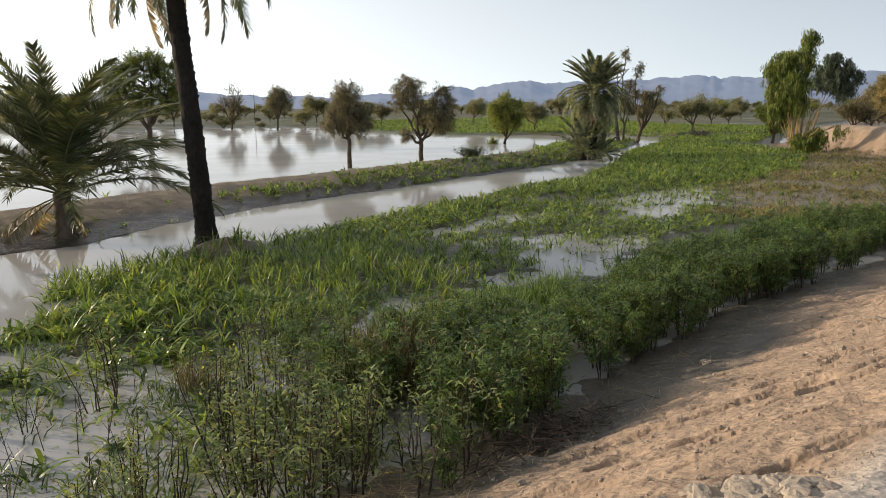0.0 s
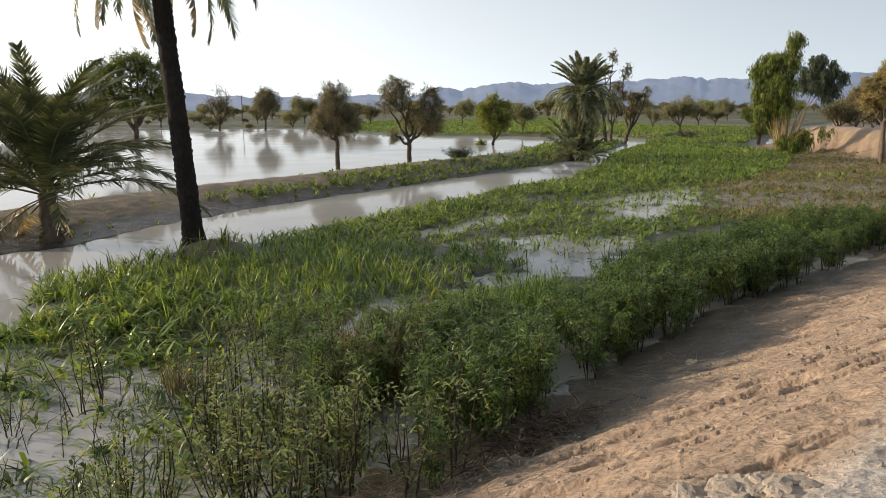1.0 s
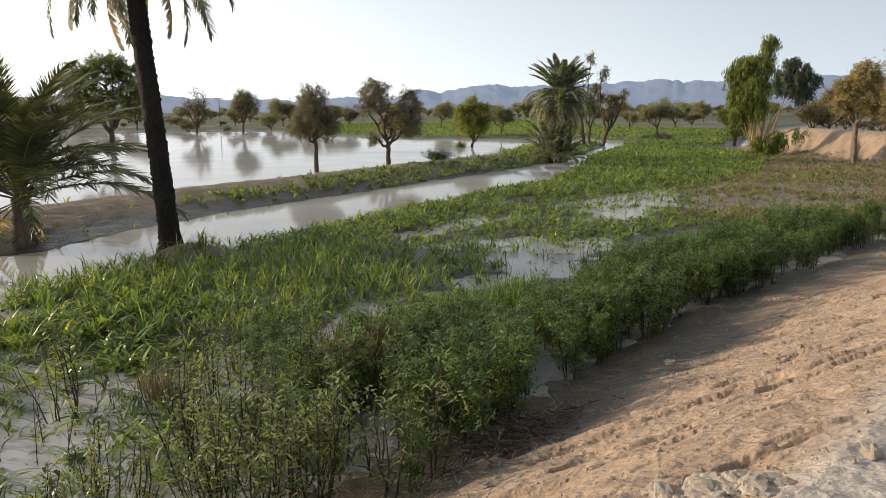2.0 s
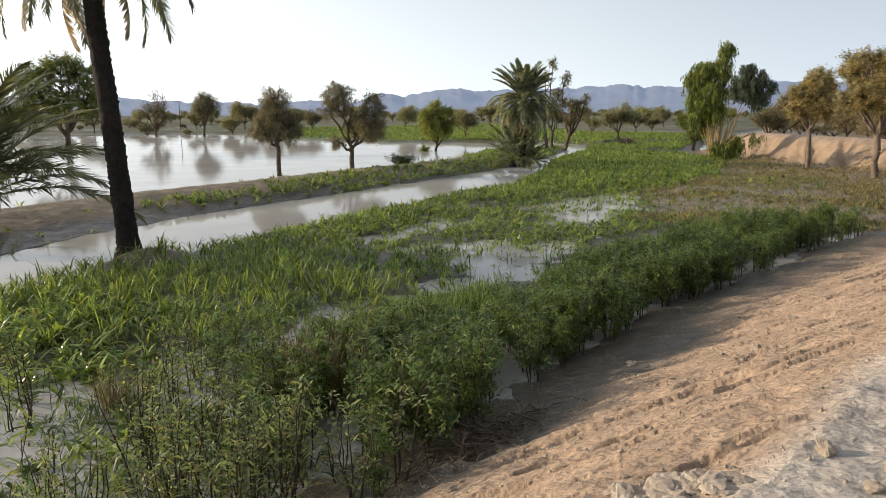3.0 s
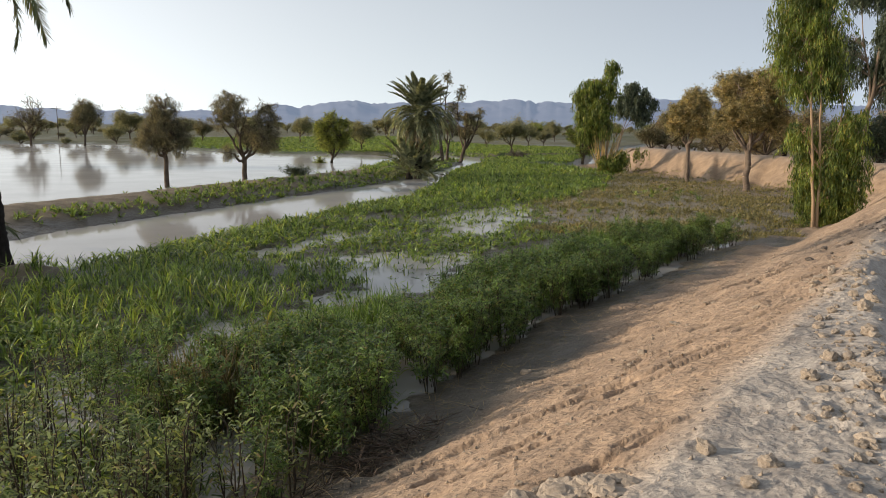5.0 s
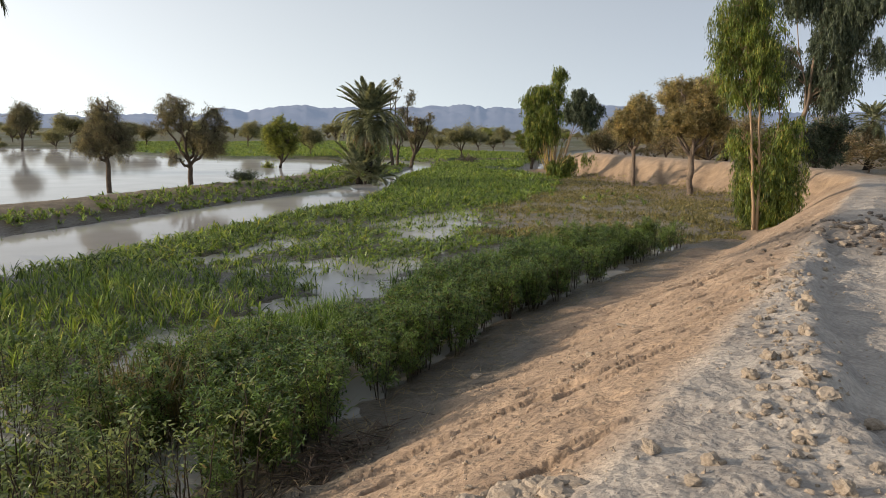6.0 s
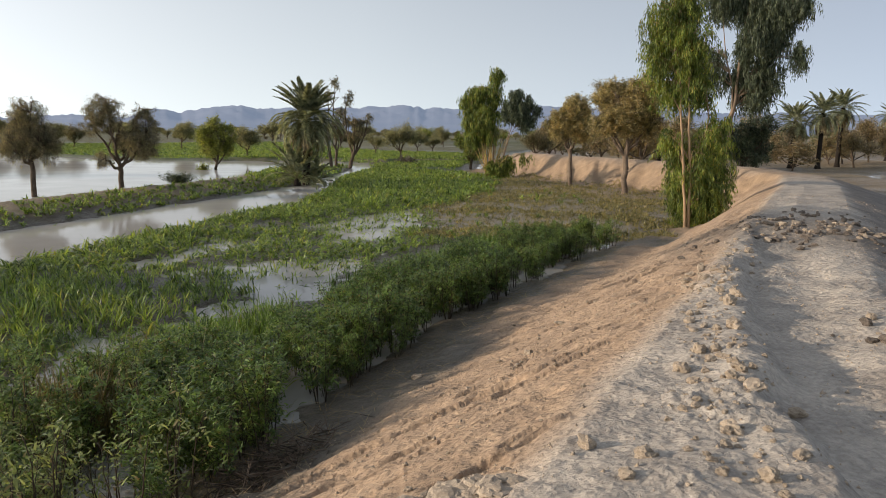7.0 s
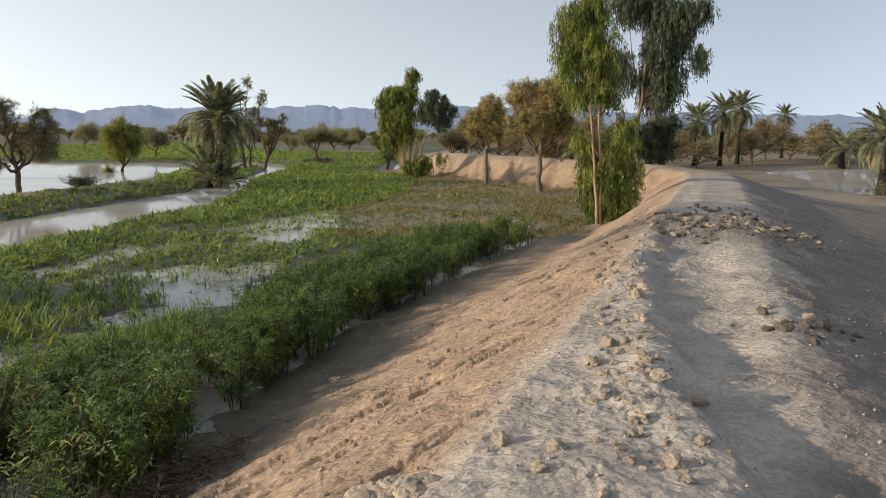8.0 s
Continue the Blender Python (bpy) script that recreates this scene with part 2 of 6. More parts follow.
class Pile:
    """Collects blades and tubes, and turns them into one mesh."""

    def __init__(self):
        self.v, self.t, self.q, self.n = [], [], [], 0

    def add(self, v, t, q):
        v = v.reshape(-1, 3)
        self.v.append(v)
        if t is not None:
            self.t.append(t.reshape(-1, 3) + self.n)
        if q is not None:
            self.q.append(q.reshape(-1, 4) + self.n)
        self.n += len(v)

    def blades(self, base, az, el, length, width, droop, segs=3, waist=0.0, twist=None):
        """Curved leaves: base points, heading, first climb (radians), length, width and how far they bend down."""
        base = np.asarray(base, float)
        N = len(base)
        az, el, length, width, droop = (np.broadcast_to(np.asarray(a, float), (N,)) for a in (az, el, length, width, droop))
        twist = np.zeros(N) if twist is None else twist
        ks = np.linspace(0, 1, segs + 1)
        p, verts = base.copy(), []
        for i, k in enumerate(ks):
            if i:
                e = el - droop * (ks[i - 1] + k) / 2
                step = (length / segs)[:, None]
                p = p + step * np.stack([np.cos(az) * np.cos(e), np.sin(az) * np.cos(e), np.sin(e)], 1)
            if i < segs:
                wd = width * (0.45 + waist + (0.55 - waist) * np.sin(min(1.0, k * 1.6 + 0.15) * np.pi / 2)) * (1 - 0.55 * k * k)
                side = np.stack([-np.sin(az) * np.cos(twist), np.cos(az) * np.cos(twist), np.sin(twist)], 1) * (wd / 2)[:, None]
                verts += [p - side, p + side]
            else:
                verts.append(p)
        v = np.stack(verts, 1)
        M = 2 * segs + 1
        o = (np.arange(N) * M)[:, None]
        q = np.concatenate([o + np.array([2 * i, 2 * i + 1, 2 * i + 3, 2 * i + 2]) for i in range(segs - 1)], 0) if segs > 1 else None
        t = o + np.array([2 * segs - 2, 2 * segs - 1, 2 * segs])
        self.add(v, t, q)

    def tubes(self, a, b, ra, rb, sides=4):
        a, b = np.asarray(a, float).reshape(-1, 3), np.asarray(b, float).reshape(-1, 3)
        N = len(a)
        ra, rb = np.broadcast_to(ra, (N,)), np.broadcast_to(rb, (N,))
        d = b - a
        d = d / np.maximum(np.linalg.norm(d, axis=1, keepdims=True), 1e-9)
        up = np.where(np.abs(d[:, 2:3]) > 0.9, np.array([[1.0, 0, 0]]), np.array([[0, 0, 1.0]]))
        u = np.cross(d, up)
        u = u / np.linalg.norm(u, axis=1, keepdims=True)
        w = np.cross(d, u)
        ring = []
        for c, r in ((a, ra), (b, rb)):
            for i in range(sides):
                g = 2 * math.pi * i / sides
                ring.append(c + r[:, None] * (math.cos(g) * u + math.sin(g) * w))
        v = np.stack(ring, 1)
        o = (np.arange(N) * 2 * sides)[:, None]
        q = np.concatenate([o + np.array([i, (i + 1) % sides, sides + (i + 1) % sides, sides + i]) for i in range(sides)], 0)
        self.add(v, None, q)

    def chain(self, p, radii, sides=4, root=None):
        """One unbroken tube along the points p; root: a vertex of the stem that it grows from. Gives the number of its first vertex."""
        p = np.asarray(p, float)
        d = np.gradient(p, axis=0)
        d = d / np.maximum(np.linalg.norm(d, axis=1, keepdims=True), 1e-9)
        up = np.array([1.0, 0, 0]) if abs(d[0, 2]) > 0.9 else np.array([0, 0, 1.0])
        u = np.cross(d, up)
        u = u / np.maximum(np.linalg.norm(u, axis=1, keepdims=True), 1e-9)
        w = np.cross(d, u)
        g = 2 * math.pi * np.arange(sides) / sides
        v = p[:, None] + np.asarray(radii)[:, None, None] * (np.cos(g)[None, :, None] * u[:, None] + np.sin(g)[None, :, None] * w[:, None])
        i = (np.arange(len(p) - 1)[:, None] * sides + np.arange(sides)[None]).ravel()
        j = (np.arange(len(p) - 1)[:, None] * sides + (np.arange(sides)[None] + 1) % sides).ravel()
        first = self.n
        self.add(v, None, np.stack([i, j, j + sides, i + sides], 1))
        if root is not None:
            self.t.append(np.array([[first, first + 1, root]]))
        return first

    def mesh(self, name, smooth_faces=False):
        return mesh_from(name, np.concatenate(self.v), np.concatenate(self.t) if self.t else None, np.concatenate(self.q) if self.q else None, smooth_faces)


def part(name, me, material, parent, label=""):
    ob = new(name, me)
    if material is not None and not me.materials:
        me.materials.append(material)
    ob.parent = parent
    if label:
        ob["label"] = label
    return ob


def thing(name, me, material, label, category, group="", kind=""):
    ob = new(name, me)
    if me is not None and material is not None and not me.materials:
        me.materials.append(material)
    return tagged(ob, label, category, group, kind)


# ------------------------------------------------------------ materials
def material(name):
    m = bpy.data.materials.new(name)
    m.use_nodes = True
    return m, m.node_tree.nodes, m.node_tree.links, m.node_tree.nodes["Principled BSDF"]


def ramp(nodes, stops):
    r = nodes.new("ShaderNodeValToRGB")
    while len(r.color_ramp.elements) < len(stops):
        r.color_ramp.elements.new(0.5)
    for e, (p, c) in zip(r.color_ramp.elements, stops):
        e.position, e.color = p, (*c, 1)
    return r


def leaf_material(name, dark, light, dry=None, through_light=0.35, rough=0.5, clump=5.0):
    m, nodes, links, bsdf = material(name)
    geo = nodes.new("ShaderNodeNewGeometry")
    stops = [(0.0, dark), (0.7, light)] + ([(0.86, light), (0.95, dry)] if dry else [(1.0, light)])
    r = ramp(nodes, stops)
    links.new(geo.outputs["Random Per Island"], r.inputs["Fac"])
    tex = nodes.new("ShaderNodeTexNoise")
    tex.inputs["Scale"].default_value = 1.3
    coord = nodes.new("ShaderNodeTexCoord")
    links.new(coord.outputs["Object"], tex.inputs["Vector"])
    mix = nodes.new("ShaderNodeMix")
    mix.data_type, mix.blend_type = "RGBA", "MULTIPLY"
    mix.inputs["Factor"].default_value = 1.0
    shade = ramp(nodes, [(0.3, (0.7, 0.72, 0.7)), (0.7, (1.2, 1.15, 1.05))])
    links.new(tex.outputs["Fac"], shade.inputs["Fac"])
    links.new(r.outputs["Color"], mix.inputs["A"])
    links.new(shade.outputs["Color"], mix.inputs["B"])
    # paler and darker plants, shoots and tufts side by side
    tuft = nodes.new("ShaderNodeTexNoise")
    tuft.inputs["Scale"].default_value, tuft.inputs["Detail"].default_value = clump, 1
    links.new(coord.outputs["Object"], tuft.inputs["Vector"])
    tone = ramp(nodes, [(0.34, (0.5, 0.55, 0.52)), (0.66, (1.5, 1.45, 1.35))])
    links.new(tuft.outputs["Fac"], tone.inputs["Fac"])
    mix2 = nodes.new("ShaderNodeMix")
    mix2.data_type, mix2.blend_type = "RGBA", "MULTIPLY"
    mix2.inputs["Factor"].default_value = 1.0
    links.new(mix.outputs["Result"], mix2.inputs["A"])
    links.new(tone.outputs["Color"], mix2.inputs["B"])
    mix = mix2
    links.new(mix.outputs["Result"], bsdf.inputs["Base Color"])
    bsdf.inputs["Roughness"].default_value = rough
    bsdf.inputs["Specular IOR Level"].default_value = 0.45
    tr = nodes.new("ShaderNodeBsdfTranslucent")
    bright = nodes.new("ShaderNodeMix")
    bright.data_type, bright.blend_type = "RGBA", "MULTIPLY"
    bright.inputs["Factor"].default_value = 1.0
    bright.inputs["B"].default_value = (1.7, 1.5, 0.8, 1)
    links.new(mix.outputs["Result"], bright.inputs["A"])
    links.new(bright.outputs["Result"], tr.inputs["Color"])
    ms = nodes.new("ShaderNodeMixShader")
    ms.inputs["Fac"].default_value = through_light
    links.new(bsdf.outputs["BSDF"], ms.inputs[1])
    links.new(tr.outputs["BSDF"], ms.inputs[2])
    links.new(ms.outputs["Shader"], nodes["Material Output"].inputs["Surface"])
    return m


def rough_material(name, dark, light, scale=6.0, bump=0.3, rough=0.9, stretch=(1, 1, 1), distance=0.02):
    m, nodes, links, bsdf = material(name)
    coord = nodes.new("ShaderNodeTexCoord")
    mp = nodes.new("ShaderNodeMapping")
    mp.inputs["Scale"].default_value = stretch
    links.new(coord.outputs["Object"], mp.inputs["Vector"])
    a, b = nodes.new("ShaderNodeTexNoise"), nodes.new("ShaderNodeTexNoise")
    a.inputs["Scale"].default_value, a.inputs["Detail"].default_value = scale, 6
    b.inputs["Scale"].default_value, b.inputs["Detail"].default_value = scale * 0.17, 3
    for tex in (a, b):
        links.new(mp.outputs["Vector"], tex.inputs["Vector"])
    add = nodes.new("ShaderNodeMath")
    add.operation = "ADD"
    links.new(a.outputs["Fac"], add.inputs[0])
    links.new(b.outputs["Fac"], add.inputs[1])
    r = ramp(nodes, [(0.36, dark), (0.66, light)])
    half = nodes.new("ShaderNodeMath")
    half.operation = "MULTIPLY"
    half.inputs[1].default_value = 0.5
    links.new(add.outputs[0], half.inputs[0])
    links.new(half.outputs[0], r.inputs["Fac"])
    links.new(r.outputs["Color"], bsdf.inputs["Base Color"])
    bsdf.inputs["Roughness"].default_value = rough
    bsdf.inputs["Specular IOR Level"].default_value = 0.25
    bp = nodes.new("ShaderNodeBump")
    bp.inputs["Strength"].default_value, bp.inputs["Distance"].default_value = bump, distance
    links.new(a.outputs["Fac"], bp.inputs["Height"])
    links.new(bp.outputs["Normal"], bsdf.inputs["Normal"])
    return m


RAKE = -8.0           # lean of the rake marks on the slope


def soil_material():
    m, nodes, links, bsdf = material("soil")
    soil = nodes.new("ShaderNodeAttribute")
    soil.attribute_name = "soil"
    coord = nodes.new("ShaderNodeTexCoord")
    fine, mid = nodes.new("ShaderNodeTexNoise"), nodes.new("ShaderNodeTexNoise")
    fine.inputs["Scale"].default_value, fine.inputs["Detail"].default_value, fine.inputs["Roughness"].default_value = 22, 8, 0.65
    mid.inputs["Scale"].default_value, mid.inputs["Detail"].default_value = 2.2, 5
    for tex in (fine, mid):
        links.new(coord.outputs["Object"], tex.inputs["Vector"])
    col = soil.outputs["Color"]
    for tex, lo, hi in ((mid, 0.78, 1.22), (fine, 0.72, 1.28)):
        r = ramp(nodes, [(0.28, (lo, lo, lo)), (0.72, (hi, hi, hi * 0.98))])
        links.new(tex.outputs["Fac"], r.inputs["Fac"])
        mix = nodes.new("ShaderNodeMix")
        mix.data_type, mix.blend_type = "RGBA", "MULTIPLY"
        mix.inputs["Factor"].default_value = 1.0
        links.new(col, mix.inputs["A"])
        links.new(r.outputs["Color"], mix.inputs["B"])
        col = mix.outputs["Result"]
    links.new(col, bsdf.inputs["Base Color"])
    wet = nodes.new("ShaderNodeMapRange")
    wet.inputs["From Min"].default_value, wet.inputs["From Max"].default_value = 0.0, 1.0
    wet.inputs["To Min"].default_value, wet.inputs["To Max"].default_value = 0.92, 0.38
    links.new(soil.outputs["Alpha"], wet.inputs["Value"])
    links.new(wet.outputs["Result"], bsdf.inputs["Roughness"])
    bsdf.inputs["Specular IOR Level"].default_value = 0.3
    clump = nodes.new("ShaderNodeTexNoise")
    clump.inputs["Scale"].default_value, clump.inputs["Detail"].default_value = 12, 9
    links.new(coord.outputs["Object"], clump.inputs["Vector"])
    crumb = nodes.new("ShaderNodeTexVoronoi")
    crumb.inputs["Scale"].default_value = 26
    links.new(coord.outputs["Object"], crumb.inputs["Vector"])
    rake = nodes.new("ShaderNodeMapping")
    rake.inputs["Rotation"].default_value, rake.inputs["Scale"].default_value = (0, 0, radians(RAKE)), (4, 17, 10)
    links.new(coord.outputs["Object"], rake.inputs["Vector"])
    rakes = nodes.new("ShaderNodeTexNoise")
    rakes.inputs["Scale"].default_value, rakes.inputs["Detail"].default_value = 1.0, 6
    links.new(rake.outputs["Vector"], rakes.inputs["Vector"])
    total = None
    for tex, socket, share in ((fine, "Fac", 0.4), (clump, "Fac", 0.9), (crumb, "Distance", -0.18), (rakes, "Fac", 0.8)):
        add = nodes.new("ShaderNodeMath")
        add.operation = "MULTIPLY_ADD"
        add.inputs[1].default_value, add.inputs[2].default_value = share, 0.0
        links.new(tex.outputs[socket], add.inputs[0])
        if total:
            links.new(total.outputs[0], add.inputs[2])
        total = add
    bp = nodes.new("ShaderNodeBump")
    bp.inputs["Strength"].default_value, bp.inputs["Distance"].default_value = 1.0, 0.045
    links.new(add.outputs[0], bp.inputs["Height"])
    links.new(bp.outputs["Normal"], bsdf.inputs["Normal"])
    return m


def water_material():
    m, nodes, links, bsdf = material("muddy_water")
    coord = nodes.new("ShaderNodeTexCoord")
    tex = nodes.new("ShaderNodeTexNoise")
    tex.inputs["Scale"].default_value, tex.inputs["Detail"].default_value = 0.35, 4
    links.new(coord.outputs["Object"], tex.inputs["Vector"])
    r = ramp(nodes, [(0.3, (0.36, 0.35, 0.325)), (0.7, (0.44, 0.43, 0.40))])
    links.new(tex.outputs["Fac"], r.inputs["Fac"])
    links.new(r.outputs["Color"], bsdf.inputs["Base Color"])
    bsdf.inputs["Roughness"].default_value = 0.02
    bsdf.inputs["IOR"].default_value = 1.33
    mp = nodes.new("ShaderNodeMapping")
    mp.inputs["Rotation"].default_value = (0, 0, radians(35))
    mp.inputs["Scale"].default_value = (1, 2.2, 1)
    links.new(coord.outputs["Object"], mp.inputs["Vector"])
    wave = nodes.new("ShaderNodeTexNoise")
    wave.inputs["Scale"].default_value, wave.inputs["Detail"].default_value = 3.0, 4
    links.new(mp.outputs["Vector"], wave.inputs["Vector"])
    bp = nodes.new("ShaderNodeBump")
    bp.inputs["Strength"].default_value, bp.inputs["Distance"].default_value = 0.12, 0.012
    links.new(wave.outputs["Fac"], bp.inputs["Height"])
    links.new(bp.outputs["Normal"], bsdf.inputs["Normal"])
    silt, both = nodes.new("ShaderNodeBsdfDiffuse"), nodes.new("ShaderNodeMixShader")
    both.inputs["Fac"].default_value = 0.36
    links.new(r.outputs["Color"], silt.inputs["Color"])
    links.new(bsdf.outputs["BSDF"], both.inputs[1])
    links.new(silt.outputs["BSDF"], both.inputs[2])
    links.new(both.outputs["Shader"], nodes["Material Output"].inputs["Surface"])
    return m


def mountain_material():
    m, nodes, links, bsdf = material("haze_painted_rock")
    coord = nodes.new("ShaderNodeTexCoord")
    tex = nodes.new("ShaderNodeTexNoise")
    tex.inputs["Scale"].default_value, tex.inputs["Detail"].default_value = 0.006, 8
    links.new(coord.outputs["Object"], tex.inputs["Vector"])
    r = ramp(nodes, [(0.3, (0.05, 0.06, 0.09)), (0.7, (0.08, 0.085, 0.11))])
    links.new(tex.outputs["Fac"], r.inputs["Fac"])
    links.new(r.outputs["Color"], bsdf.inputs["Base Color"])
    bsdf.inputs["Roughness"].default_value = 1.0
    # stands in for the haze of the distance: the rock itself glows bluish
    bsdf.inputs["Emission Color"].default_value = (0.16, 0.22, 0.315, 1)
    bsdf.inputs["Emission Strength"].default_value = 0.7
    return m


SOIL, WATER, HAZE = soil_material(), water_material(), mountain_material()
MAIZE = leaf_material("maize_leaf", (0.05, 0.105, 0.03), (0.245, 0.35, 0.095), (0.32, 0.345, 0.11), 0.38, 0.38)
SAPLING = leaf_material("sapling_leaf", (0.04, 0.085, 0.03), (0.185, 0.29, 0.09), (0.22, 0.20, 0.09), 0.38, 0.38)
SPARSE_LEAF = leaf_material("sparse_sapling_leaf", (0.07, 0.11, 0.05), (0.31, 0.385, 0.16), (0.26, 0.21, 0.12), 0.42, 0.36)
GRASS = leaf_material("thin_grass", (0.035, 0.085, 0.02), (0.12, 0.205, 0.045), None, 0.32)
WEED = leaf_material("dry_weed", (0.14, 0.14, 0.07), (0.28, 0.26, 0.14), (0.33, 0.27, 0.15))
RUST = leaf_material("rusty_weed", (0.10, 0.09, 0.045), (0.185, 0.155, 0.08), (0.12, 0.14, 0.05), 0.2)
EUCALYPT = leaf_material("eucalypt_leaf", (0.05, 0.092, 0.024), (0.20, 0.26, 0.065), (0.31, 0.28, 0.085), 0.34, clump=2.5)
EUCALYPT_DARK = leaf_material("eucalypt_dark_leaf", (0.045, 0.068, 0.05), (0.115, 0.145, 0.10), None, 0.25)
ACACIA = leaf_material("acacia_leaf", (0.12, 0.125, 0.09), (0.235, 0.225, 0.16), (0.27, 0.21, 0.155), 0.33)
ACACIA_GREEN = leaf_material("acacia_green_leaf", (0.13, 0.165, 0.05), (0.29, 0.335, 0.10), None, 0.4)
ACACIA_DRY = leaf_material("acacia_dry_leaf", (0.25, 0.235, 0.15), (0.41, 0.375, 0.25), (0.41, 0.345, 0.24), 0.45)
# far trees: distance haze is put into these two leaf colours, paler and greyer
HAZED_BROWN = leaf_material("far_brown_leaf_hazed", (0.22, 0.185, 0.145), (0.33, 0.285, 0.225), (0.29, 0.28, 0.19), 0.4)
HAZED_LEAF = leaf_material("far_leaf_hazed", (0.17, 0.185, 0.14), (0.29, 0.30, 0.22), None, 0.45)
PALM = leaf_material("palm_leaf", (0.06, 0.088, 0.045), (0.15, 0.175, 0.09), (0.18, 0.165, 0.09), 0.22, 0.4)
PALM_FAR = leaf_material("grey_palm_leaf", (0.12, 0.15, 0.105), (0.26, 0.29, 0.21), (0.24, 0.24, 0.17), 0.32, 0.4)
PALM_DRY = leaf_material("palm_dry_leaf", (0.235, 0.195, 0.145), (0.38, 0.32, 0.235), None, 0.3)
STALK = rough_material("frond_stalk", (0.12, 0.12, 0.05), (0.22, 0.20, 0.09), 14, 0.2)
BARK = rough_material("bark", (0.06, 0.045, 0.032), (0.17, 0.13, 0.095), 11, 0.6, 0.95, (1, 1, 0.35), 0.03)
PALE_BARK = rough_material("pale_bark", (0.28, 0.18, 0.10), (0.46, 0.33, 0.21), 5, 0.3, 0.8, (1, 1, 0.2))
CANE = rough_material("yellow_cane", (0.34, 0.235, 0.08), (0.52, 0.38, 0.15), 6, 0.3, 0.8, (1, 1, 0.2))
DULL_BARK = rough_material("dull_bark", (0.15, 0.11, 0.075), (0.32, 0.24, 0.17), 5, 0.3, 0.8, (1, 1, 0.2))
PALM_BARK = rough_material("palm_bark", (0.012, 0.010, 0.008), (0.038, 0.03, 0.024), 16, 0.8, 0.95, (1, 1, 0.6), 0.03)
CLOD = rough_material("dried_mud", (0.38, 0.31, 0.235), (0.58, 0.48, 0.37), 14, 0.7, 0.95, (1, 1, 1), 0.03)
GREY_CLOD = rough_material("grey_mud", (0.31, 0.255, 0.195), (0.47, 0.395, 0.31), 9, 0.35, 0.95, (1, 1, 1), 0.02)
TWIG = rough_material("dead_twig", (0.10, 0.075, 0.055), (0.24, 0.185, 0.14), 20, 0.3)
DARK_STEM = rough_material("dark_stem", (0.035, 0.028, 0.02), (0.10, 0.08, 0.06), 20, 0.3)
DUNG = rough_material("dark_rubble", (0.10, 0.085, 0.07), (0.26, 0.22, 0.185), 15, 0.8)


